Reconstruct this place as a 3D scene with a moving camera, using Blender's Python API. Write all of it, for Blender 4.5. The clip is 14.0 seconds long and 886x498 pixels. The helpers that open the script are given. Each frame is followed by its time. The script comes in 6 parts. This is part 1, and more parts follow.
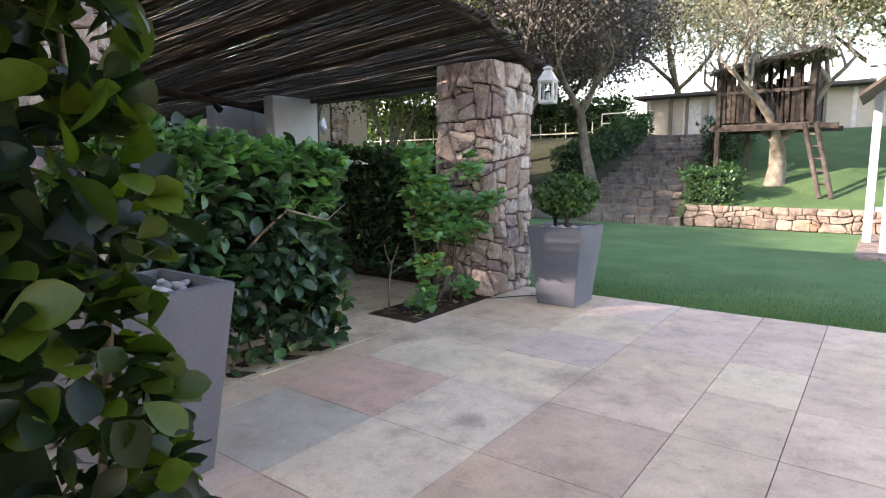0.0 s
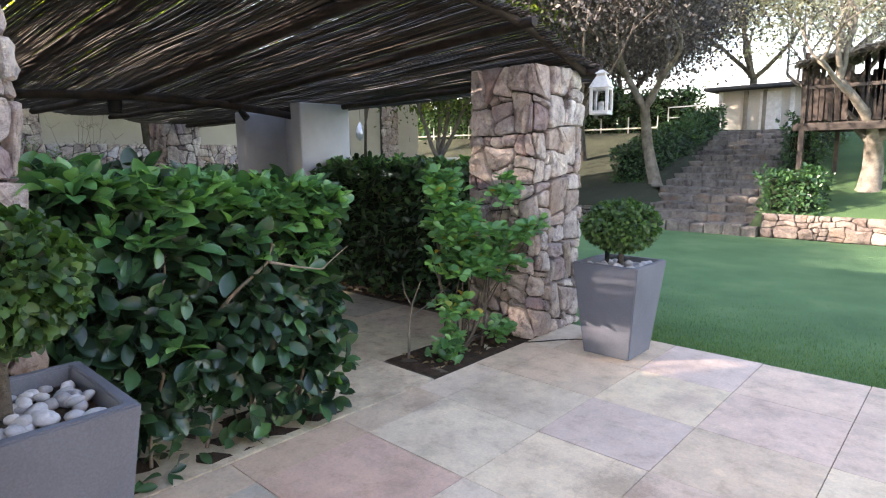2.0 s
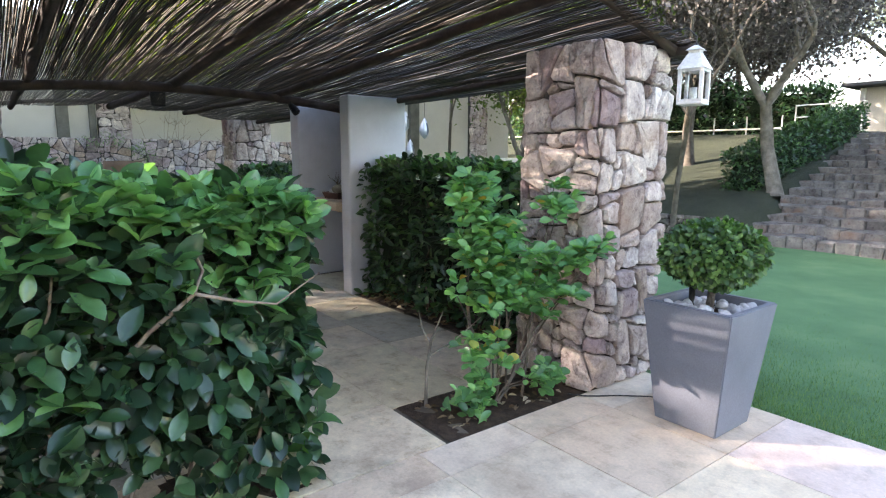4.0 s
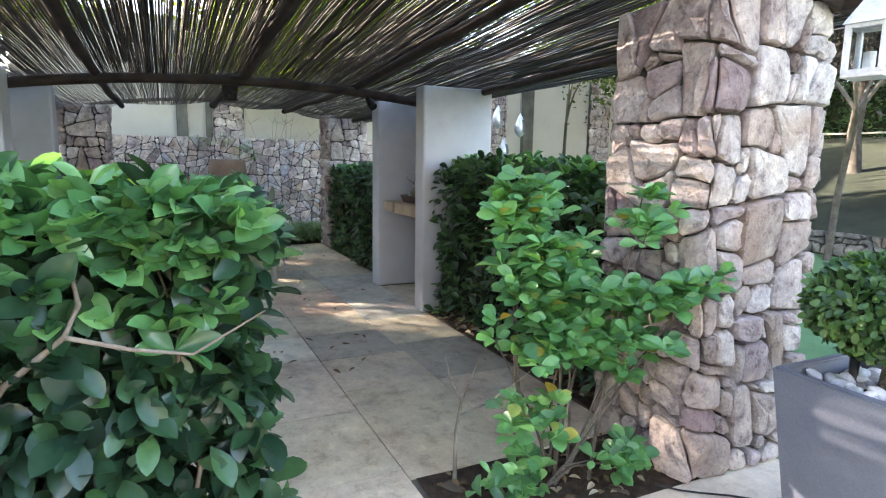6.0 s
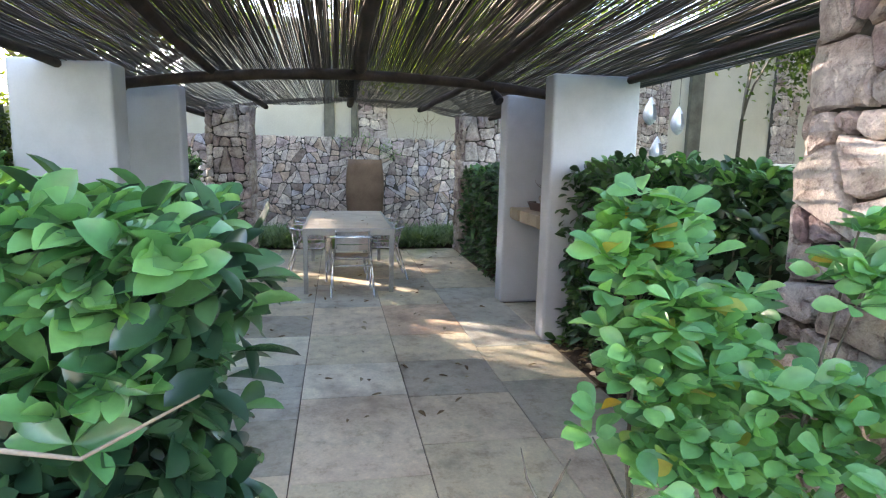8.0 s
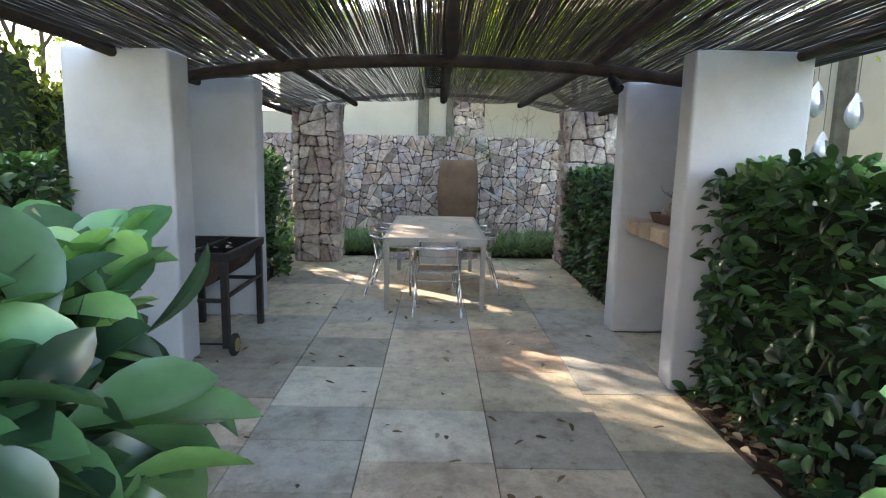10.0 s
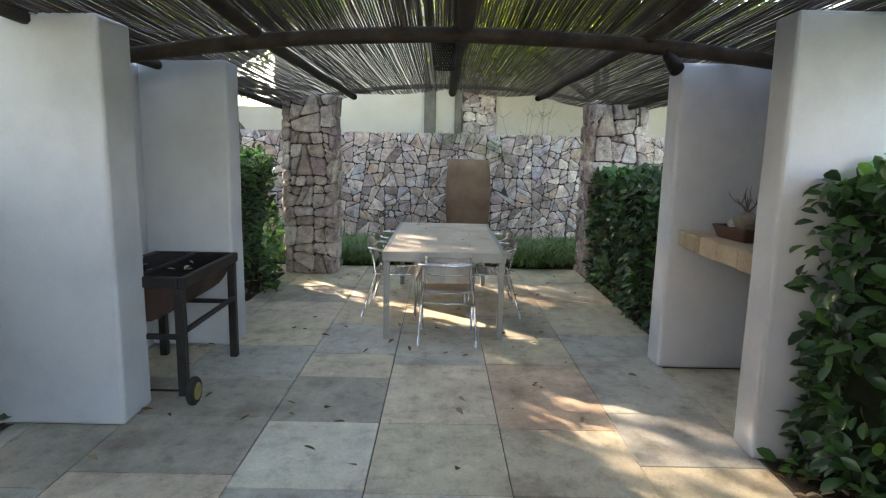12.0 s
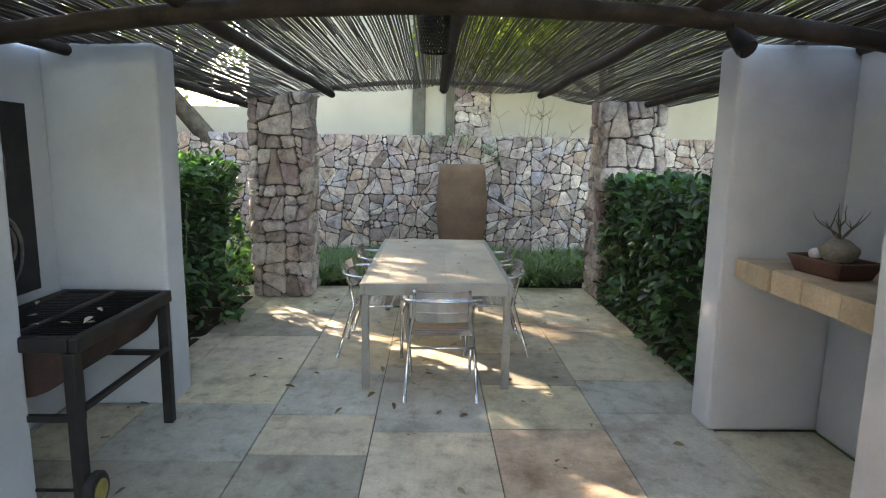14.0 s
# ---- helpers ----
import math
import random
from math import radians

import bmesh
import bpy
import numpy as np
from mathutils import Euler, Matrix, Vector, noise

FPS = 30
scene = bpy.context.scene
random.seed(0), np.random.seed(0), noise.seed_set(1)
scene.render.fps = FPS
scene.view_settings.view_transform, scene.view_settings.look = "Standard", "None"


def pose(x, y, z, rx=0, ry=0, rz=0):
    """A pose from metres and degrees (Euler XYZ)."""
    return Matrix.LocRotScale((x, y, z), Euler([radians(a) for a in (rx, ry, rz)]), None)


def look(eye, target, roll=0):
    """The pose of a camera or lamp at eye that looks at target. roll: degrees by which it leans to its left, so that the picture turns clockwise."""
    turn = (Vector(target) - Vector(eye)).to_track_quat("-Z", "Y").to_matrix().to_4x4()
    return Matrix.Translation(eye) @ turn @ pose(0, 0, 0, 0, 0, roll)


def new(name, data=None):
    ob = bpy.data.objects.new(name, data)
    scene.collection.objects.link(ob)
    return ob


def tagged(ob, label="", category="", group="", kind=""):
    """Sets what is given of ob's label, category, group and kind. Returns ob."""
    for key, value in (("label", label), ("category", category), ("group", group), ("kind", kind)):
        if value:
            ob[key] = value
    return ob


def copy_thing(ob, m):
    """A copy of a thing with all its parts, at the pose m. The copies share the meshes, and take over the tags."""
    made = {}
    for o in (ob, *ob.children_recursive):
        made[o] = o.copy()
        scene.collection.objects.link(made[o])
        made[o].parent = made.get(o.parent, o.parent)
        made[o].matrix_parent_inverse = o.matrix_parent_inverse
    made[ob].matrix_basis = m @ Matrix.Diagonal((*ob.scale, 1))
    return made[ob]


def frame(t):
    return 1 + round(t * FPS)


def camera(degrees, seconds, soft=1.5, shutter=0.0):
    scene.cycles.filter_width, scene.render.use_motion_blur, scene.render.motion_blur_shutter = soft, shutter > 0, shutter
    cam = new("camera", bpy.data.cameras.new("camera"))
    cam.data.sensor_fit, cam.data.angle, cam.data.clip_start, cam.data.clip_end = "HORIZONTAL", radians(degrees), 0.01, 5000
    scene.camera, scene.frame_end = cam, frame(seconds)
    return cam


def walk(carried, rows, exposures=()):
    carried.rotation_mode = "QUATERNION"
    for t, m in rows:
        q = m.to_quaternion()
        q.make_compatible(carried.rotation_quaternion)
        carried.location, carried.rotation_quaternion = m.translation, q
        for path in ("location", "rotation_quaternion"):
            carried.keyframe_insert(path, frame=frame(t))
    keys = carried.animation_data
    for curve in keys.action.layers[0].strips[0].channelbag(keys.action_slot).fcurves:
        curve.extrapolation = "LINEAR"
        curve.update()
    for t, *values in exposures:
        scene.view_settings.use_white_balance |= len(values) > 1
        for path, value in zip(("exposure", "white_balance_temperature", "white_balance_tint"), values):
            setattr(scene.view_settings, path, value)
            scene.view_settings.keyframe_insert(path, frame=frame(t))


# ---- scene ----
cam = camera(74.1, 14.0, 1.2)
PATH = [
    (0, (0.906, 0.179, 1.367), (-0.284, 1.762, 1.085), -0.5),
    (0.5, (0.815, 0.398, 1.351), (-0.386, 1.973, 1.073), -0.4),
    (1, (0.743, 0.624, 1.458), (-0.499, 2.165, 1.172), -0.7),
    (1.5, (0.659, 0.799, 1.533), (-0.628, 2.3, 1.231), -0.7),
    (2, (0.582, 1.003, 1.646), (-0.757, 2.455, 1.333), -0.6),
    (2.5, (0.506, 1.206, 1.684), (-0.879, 2.611, 1.36), -0.6),
    (3, (0.417, 1.484, 1.675), (-1.03, 2.826, 1.353), -0.4),
    (5.5, (-0.184, 2.788, 1.611), (-1.913, 3.747, 1.309), 0.9),
    (6, (-0.332, 2.976, 1.61), (-2.118, 3.823, 1.307), 0.9),
    (6.5, (-0.478, 3.177, 1.608), (-2.33, 3.866, 1.303), 1.1),
    (7, (-0.66, 3.34, 1.581), (-2.553, 3.911, 1.281), 1.3),
    (7.5, (-0.837, 3.451, 1.614), (-2.758, 3.92, 1.308), 1.2),
    (8, (-1.023, 3.557, 1.625), (-2.966, 3.912, 1.314), 1.2),
    (8.5, (-1.209, 3.635, 1.622), (-3.17, 3.868, 1.31), 1.2),
    (11, (-2.423, 3.687, 1.624), (-4.397, 3.692, 1.305), 1.3),
    (11.5, (-2.645, 3.644, 1.611), (-4.619, 3.654, 1.292), 1.2),
    (12, (-2.912, 3.653, 1.61), (-4.886, 3.664, 1.292), 1.2),
    (12.5, (-3.158, 3.674, 1.613), (-5.132, 3.684, 1.294), 1.2),
    (13, (-3.435, 3.668, 1.634), (-5.41, 3.683, 1.315), 1.1),
    (13.5, (-3.673, 3.658, 1.642), (-5.647, 3.686, 1.323), 1.0),
    (14, (-3.912, 3.649, 1.653), (-5.887, 3.691, 1.34), 0.9),
]
walk(cam, [(t, look(eye, target, roll)) for t, eye, target, roll in PATH],
     [(0.0, 2.4, 7900, 24), (1.5, 2.6, 7800, 24), (3.0, 2.92, 7500, 22), (5.5, 3.40, 7300, 19), (8.5, 3.66, 7400, 19), (11.0, 3.50, 8000, 18), (14.0, 3.74, 8200, 16)])


# ---------------------------------------------------------------- world, sun
world = bpy.data.worlds.new("world")
scene.world = world
world.use_nodes = True
SUN_AZ = (-0.66, -0.75)            # ground direction towards the sun
SUN_EL = 21.0
_wt = world.node_tree
_sky = _wt.nodes.new("ShaderNodeTexSky")
_sky.sky_type = 'NISHITA'
_sky.sun_disc = False
_sky.sun_elevation = radians(SUN_EL)
_sky.sun_rotation = math.atan2(SUN_AZ[0], SUN_AZ[1])
_sky.air_density, _sky.dust_density, _sky.ozone_density = 1.0, 0.6, 1.0
_wt.nodes["Background"].inputs[1].default_value = 0.15
_wt.links.new(_sky.outputs[0], _wt.nodes["Background"].inputs[0])

sun_data = bpy.data.lights.new("sun", 'SUN')
sun_data.energy, sun_data.angle, sun_data.color = 3.0, radians(0.6), (1.0, 0.95, 0.87)
sun = new("sun", sun_data)
sun.matrix_world = look((0, 0, 0), (-SUN_AZ[0], -SUN_AZ[1], -math.tan(radians(SUN_EL))))

RNG = np.random.default_rng(7)
rnd = random.Random(11)


# ---------------------------------------------------------------- materials
def mat(name, build):
    m = bpy.data.materials.new(name)
    m.use_nodes = True
    nt = m.node_tree
    build(nt, nt.nodes["Principled BSDF"])
    return m


def node(nt, kind, **kw):
    n = nt.nodes.new(kind)
    for k, v in kw.items():
        if k in n.inputs:
            n.inputs[k].default_value = v
    return n


def coords(nt, scale=1.0):
    tc = nt.nodes.new("ShaderNodeTexCoord")
    mp = nt.nodes.new("ShaderNodeMapping")
    mp.inputs["Scale"].default_value = (scale, scale, scale) if not isinstance(scale, tuple) else scale
    nt.links.new(tc.outputs["Object"], mp.inputs[0])
    return mp.outputs[0]


def world_coords(nt, scale=1.0):
    g = nt.nodes.new("ShaderNodeNewGeometry")
    mp = nt.nodes.new("ShaderNodeMapping")
    mp.inputs["Scale"].default_value = (scale, scale, scale) if not isinstance(scale, tuple) else scale
    nt.links.new(g.outputs["Position"], mp.inputs[0])
    return mp.outputs[0]


def noise_tex(nt, vec, scale, detail=4.0, rough=0.55):
    n = node(nt, "ShaderNodeTexNoise", Scale=scale, Detail=detail, Roughness=rough)
    nt.links.new(vec, n.inputs["Vector"])
    return n.outputs["Fac"]


def ramp(nt, fac, stops):
    r = nt.nodes.new("ShaderNodeValToRGB")
    e = r.color_ramp.elements
    while len(e) < len(stops):
        e.new(0.5)
    for el, (p, c) in zip(e, stops):
        el.position, el.color = p, (*c, 1.0)
    nt.links.new(fac, r.inputs[0])
    return r.outputs[0]


def mix(nt, a, b, fac, mode='MIX'):
    m = nt.nodes.new("ShaderNodeMix")
    m.data_type, m.blend_type = 'RGBA', mode
    for sock, v in ((m.inputs["Factor"], fac), (m.inputs["A"], a), (m.inputs["B"], b)):
        if hasattr(v, "is_linked"):
            nt.links.new(v, sock)
        elif isinstance(v, tuple):
            sock.default_value = (*v, 1.0)
        else:
            sock.default_value = v
    return m.outputs["Result"]


def bump(nt, bsdf, height, strength=0.4, dist=0.01):
    b = node(nt, "ShaderNodeBump", Strength=strength, Distance=dist)
    nt.links.new(height, b.inputs["Height"])
    nt.links.new(b.outputs[0], bsdf.inputs["Normal"])


def rand_object(nt):
    return nt.nodes.new("ShaderNodeObjectInfo").outputs["Random"]


def rand_island(nt):
    return nt.nodes.new("ShaderNodeNewGeometry").outputs["Random Per Island"]


def simple(name, stops, scale=3.0, fine=40.0, rough=0.7, metal=0.0, bumpy=0.3, dist=0.004, spec=0.4, vary=0.0, grain=0.6):
    """A two-scale mottled surface; stops: dark to light colours."""
    def build(nt, b):
        v = world_coords(nt)
        big = noise_tex(nt, v, scale, 5.0, 0.6)
        c = ramp(nt, big, stops)
        small = noise_tex(nt, v, fine, 3.0, 0.6)
        c = mix(nt, c, ramp(nt, small, [(0.3, (0.72, 0.72, 0.72)), (0.7, (1.12, 1.12, 1.12))]), grain, 'MULTIPLY')
        if vary:
            c = mix(nt, c, ramp(nt, rand_object(nt), [(0.0, (1 - vary,) * 3), (1.0, (1 + vary,) * 3)]), 1.0, 'MULTIPLY')
        nt.links.new(c, b.inputs["Base Color"])
        b.inputs["Roughness"].default_value, b.inputs["Metallic"].default_value = rough, metal
        b.inputs["Specular IOR Level"].default_value = spec
        bump(nt, b, small, bumpy, dist)
    return mat(name, build)


def stone_mat(name, colours, scale=5.0):
    """Field stone: each piece its own hue, veined and pitted."""
    def build(nt, b):
        v = world_coords(nt)
        base = ramp(nt, rand_object(nt), [(i / (len(colours) - 1), c) for i, c in enumerate(colours)])
        blot = noise_tex(nt, v, scale, 8.0, 0.72)
        c = mix(nt, base, ramp(nt, blot, [(0.34, (0.30, 0.25, 0.26)), (0.46, (0.85, 0.80, 0.80)), (0.55, (1.05, 1.03, 1.0)), (0.68, (1.55, 1.5, 1.42))]), 0.85, 'MULTIPLY')
        grit = noise_tex(nt, v, 70.0, 4.0, 0.7)
        c = mix(nt, c, ramp(nt, grit, [(0.3, (0.7, 0.7, 0.7)), (0.7, (1.15, 1.15, 1.15))]), 0.6, 'MULTIPLY')
        vein = noise_tex(nt, v, 21.0, 9.0, 0.75)
        c = mix(nt, c, ramp(nt, vein, [(0.36, (0.45, 0.38, 0.38)), (0.46, (1.0, 1.0, 1.0)), (0.60, (1.0, 1.0, 1.0)), (0.70, (1.25, 1.22, 1.2))]), 0.8, 'MULTIPLY')
        rust = noise_tex(nt, v, 2.3, 3.0, 0.5)
        c = mix(nt, c, (0.30, 0.17, 0.10), ramp(nt, rust, [(0.58, (0, 0, 0)), (0.75, (0.55, 0.55, 0.55))]))
        nt.links.new(c, b.inputs["Base Color"])
        b.inputs["Roughness"].default_value = 0.85
        b.inputs["Specular IOR Level"].default_value = 0.25
        h = mix(nt, blot, grit, 0.4)
        bump(nt, b, h, 1.0, 0.035)
    return mat(name, build)


def leaf_mat(name, dark, mid, light, rough=0.38, trans=0.35, yellow=0.0, by_object=False, gloss=0.45, glow=(1.5, 1.6, 0.5)):
    def build(nt, b):
        r = rand_object(nt) if by_object else rand_island(nt)
        stops = [(0.0, dark), (0.5, mid), (0.96 - yellow, light)]
        if yellow:
            stops.append((1.0, (0.55, 0.30, 0.03)))
        c = ramp(nt, r, stops)
        v = world_coords(nt)
        c = mix(nt, c, ramp(nt, noise_tex(nt, v, 30.0, 2.0), [(0.3, (0.75, 0.75, 0.75)), (0.7, (1.15, 1.15, 1.15))]), 0.6, 'MULTIPLY')
        nt.links.new(c, b.inputs["Base Color"])
        b.inputs["Roughness"].default_value = rough
        b.inputs["Specular IOR Level"].default_value = gloss
        t = nt.nodes.new("ShaderNodeBsdfTranslucent")
        nt.links.new(mix(nt, c, glow, 1.0, 'MULTIPLY'), t.inputs[0])
        ms = nt.nodes.new("ShaderNodeMixShader")
        ms.inputs[0].default_value = trans
        nt.links.new(b.outputs[0], ms.inputs[1])
        nt.links.new(t.outputs[0], ms.inputs[2])
        nt.links.new(ms.outputs[0], nt.nodes["Material Output"].inputs[0])
    return mat(name, build)


STAINS = ((-0.62, 3.58, 0.26, (0.30, 0.20, 0.14), 0.60), (-0.80, 2.66, 0.13, (0.15, 0.11, 0.11), 0.55), (-2.05, 3.65, 0.16, (0.20, 0.12, 0.09), 0.45), (-6.3, 4.3, 0.32, (0.30, 0.18, 0.12), 0.45), (-0.76, 4.88, 0.20, (0.36, 0.25, 0.22), 0.40))


BUFF = ((0.64, 0.450, 0.34), (0.77, 0.61, 0.49), (0.58, 0.49, 0.40), (0.67, 0.455, 0.39), (0.64, 0.54, 0.41), (0.60, 0.50, 0.43), (0.68, 0.49, 0.39), (0.83, 0.69, 0.56))
OLIVE = ((0.55, 0.48, 0.33), (0.66, 0.60, 0.43), (0.43, 0.42, 0.32), (0.62, 0.49, 0.35), (0.48, 0.46, 0.33), (0.56, 0.54, 0.43), (0.50, 0.42, 0.29), (0.72, 0.66, 0.50))


def flag_mat(name, palette, blotch):
    """Sandstone flags: buff, pink and grey slabs with clouded stains."""
    def build(nt, b):
        v = world_coords(nt)
        base = ramp(nt, rand_object(nt), [(k / 7, c) for k, c in enumerate(palette)])
        cloud = noise_tex(nt, v, 2.3, 8.0, 0.66)
        c = mix(nt, base, ramp(nt, cloud, [(0.30, (0.60, 0.52, 0.47)), (0.45, (0.95, 0.92, 0.90)), (0.55, (1.05, 1.03, 1.0)), (0.72, (1.25, 1.22, 1.18))]), blotch, 'MULTIPLY')
        mott = noise_tex(nt, v, 7.5, 7.0, 0.7)
        c = mix(nt, c, ramp(nt, mott, [(0.34, (0.62, 0.54, 0.46)), (0.47, (0.98, 0.96, 0.94)), (0.56, (1.03, 1.03, 1.02)), (0.68, (1.28, 1.26, 1.2))]), blotch * 0.75, 'MULTIPLY')
        damp = noise_tex(nt, v, 0.9, 5.0, 0.62)
        c = mix(nt, c, (0.20, 0.13, 0.09), ramp(nt, damp, [(0.57, (0, 0, 0)), (0.68, (0.62 * blotch,) * 3)]))
        moss = noise_tex(nt, v, 2.7, 6.0, 0.7)
        c = mix(nt, c, (0.17, 0.18, 0.13), ramp(nt, moss, [(0.53, (0, 0, 0)), (0.70, (0.48 * blotch,) * 3)]))
        for px, py, size, tint, lo in STAINS:
            d = nt.nodes.new("ShaderNodeVectorMath")
            d.operation = 'DISTANCE'
            d.inputs[1].default_value = (px, py, 0.0)
            nt.links.new(v, d.inputs[0])
            wob = nt.nodes.new("ShaderNodeMath")
            wob.operation = 'MULTIPLY_ADD'
            nt.links.new(noise_tex(nt, v, 13.0, 9.0, 0.85), wob.inputs[0])
            wob.inputs[1].default_value = size * 2.2
            nt.links.new(d.outputs["Value"], wob.inputs[2])
            c = mix(nt, c, tint, ramp(nt, wob.outputs[0], [(0.0, (lo, lo, lo)), (min(0.9, size * 1.40), (lo, lo, lo)), (min(0.95, size * 2.1), (0, 0, 0))]))
        grit = noise_tex(nt, v, 55.0, 4.0, 0.65)
        c = mix(nt, c, ramp(nt, grit, [(0.3, (0.8, 0.8, 0.8)), (0.7, (1.1, 1.1, 1.1))]), 0.6, 'MULTIPLY')
        nt.links.new(c, b.inputs["Base Color"])
        rr = ramp(nt, cloud, [(0.3, (0.38, 0.38, 0.38)), (0.7, (0.62, 0.62, 0.62))])
        nt.links.new(rr, b.inputs["Roughness"])
        b.inputs["Specular IOR Level"].default_value = 0.4
        bump(nt, b, mix(nt, cloud, grit, 0.3), 0.35, 0.008)
    return mat(name, build)


def tone(r, g, b):
    """Eight close shades of one stone."""
    return tuple((r * k, g * k * (1.01 - 0.02 * (i % 2)), b * k * (0.98 + 0.04 * (i % 3) / 2)) for i, k in enumerate((0.94, 1.04, 0.98, 1.07, 0.92, 1.0, 1.05, 0.97)))


M_FLAG = flag_mat("buff_sandstone_flag", BUFF, 0.62)
M_FLAG_OLD = flag_mat("grey_sandstone_flag", OLIVE, 1.0)
TERRACE_STONE = {"C": flag_mat("cream_flag", tone(0.80, 0.66, 0.50), 0.6), "P": flag_mat("pink_flag", tone(0.66, 0.46, 0.38), 0.6), "G": flag_mat("blue_grey_flag", tone(0.55, 0.50, 0.43), 0.6),
                 "W": flag_mat("pale_grey_flag", tone(0.72, 0.61, 0.49), 0.65), "L": flag_mat("lilac_flag", tone(0.69, 0.55, 0.48), 0.6), "T": flag_mat("tan_flag", tone(0.68, 0.54, 0.41), 0.65),
                 "B": flag_mat("brown_flag", tone(0.61, 0.45, 0.35), 0.65), "S": flag_mat("salmon_flag", tone(0.74, 0.57, 0.46), 0.65), "M": M_FLAG}
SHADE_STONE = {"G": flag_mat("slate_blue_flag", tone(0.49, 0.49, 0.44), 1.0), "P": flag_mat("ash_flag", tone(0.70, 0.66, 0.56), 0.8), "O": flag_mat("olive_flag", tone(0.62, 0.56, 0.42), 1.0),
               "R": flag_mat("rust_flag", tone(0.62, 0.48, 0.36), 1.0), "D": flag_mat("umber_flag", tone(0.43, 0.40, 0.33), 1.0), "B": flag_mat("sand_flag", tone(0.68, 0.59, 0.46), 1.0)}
M_JOINT = simple("joint_mortar", [(0.3, (0.09, 0.072, 0.055)), (0.7, (0.20, 0.165, 0.13))], 4, 60, 0.95)
M_STONE = stone_mat("field_stone", [(0.30, 0.225, 0.23), (0.60, 0.535, 0.50), (0.40, 0.31, 0.32), (0.70, 0.65, 0.61), (0.36, 0.285, 0.25), (0.64, 0.58, 0.56), (0.50, 0.41, 0.36), (0.74, 0.69, 0.65)], 7.5)
M_STONE_WALL = stone_mat("wall_stone", [(0.30, 0.26, 0.25), (0.66, 0.57, 0.50), (0.46, 0.45, 0.50), (0.78, 0.70, 0.62), (0.31, 0.25, 0.22), (0.58, 0.47, 0.46), (0.56, 0.42, 0.31), (0.72, 0.63, 0.58)], 7.0)
M_STEP_STONE = stone_mat("step_stone", [(0.17, 0.16, 0.145), (0.25, 0.23, 0.205), (0.21, 0.20, 0.185), (0.28, 0.255, 0.225)], 4.0)
M_MORTAR = simple("stone_mortar", [(0.3, (0.045, 0.040, 0.036)), (0.7, (0.105, 0.092, 0.080))], 5, 50, 0.95, bumpy=0.6, dist=0.01)
M_PLASTER = simple("grey_plaster", [(0.25, (0.40, 0.42, 0.46)), (0.5, (0.515, 0.535, 0.575)), (0.8, (0.585, 0.60, 0.635))], 1.3, 60, 0.85, bumpy=0.06, dist=0.002, grain=0.12)
M_CREAM = simple("cream_plaster", [(0.3, (0.50, 0.46, 0.38)), (0.7, (0.62, 0.58, 0.49))], 0.8, 60, 0.9)
M_SHED = simple("pale_render", [(0.3, (0.42, 0.40, 0.34)), (0.7, (0.58, 0.55, 0.47))], 0.9, 30, 0.9)
M_ROOF = simple("dark_roof", [(0.3, (0.05, 0.05, 0.05)), (0.7, (0.09, 0.09, 0.09))], 2, 30, 0.8)
M_POT = simple("grey_fibre_cement", [(0.3, (0.135, 0.145, 0.180)), (0.7, (0.180, 0.195, 0.235))], 2.5, 120, 0.55, bumpy=0.15, dist=0.002)
M_PEBBLE = simple("white_pebble", [(0.3, (0.42, 0.42, 0.45)), (0.7, (0.66, 0.66, 0.69))], 12, 80, 0.6, vary=0.25)
M_SOIL = simple("dark_soil", [(0.3, (0.028, 0.019, 0.013)), (0.7, (0.10, 0.064, 0.044))], 12, 90, 1.0, bumpy=1.0, dist=0.03)
M_BARK = simple("brown_bark", [(0.3, (0.075, 0.062, 0.050)), (0.7, (0.18, 0.155, 0.125))], 9, 60, 0.95, bumpy=0.9, dist=0.02)
M_PALE_BARK = simple("pale_bark", [(0.3, (0.12, 0.105, 0.085)), (0.7, (0.32, 0.285, 0.235))], 6, 50, 0.95, bumpy=0.9, dist=0.02)
M_TWIG = simple("grey_twig", [(0.3, (0.16, 0.12, 0.09)), (0.7, (0.34, 0.28, 0.22))], 14, 80, 0.9)
M_POLE = simple("dark_gum_pole", [(0.3, (0.022, 0.015, 0.012)), (0.7, (0.065, 0.045, 0.035))], 6, 60, 0.8, bumpy=0.6)
M_WOOD = simple("weathered_wood", [(0.3, (0.042, 0.034, 0.030)), (0.7, (0.105, 0.088, 0.076))], 7, 50, 0.9, bumpy=0.6, vary=0.45)
M_GRASS = simple("mown_lawn", [(0.25, (0.095, 0.215, 0.100)), (0.55, (0.145, 0.295, 0.135)), (0.8, (0.22, 0.36, 0.17))], 1.1, 120, 0.9, bumpy=1.0, dist=0.03, spec=0.2)
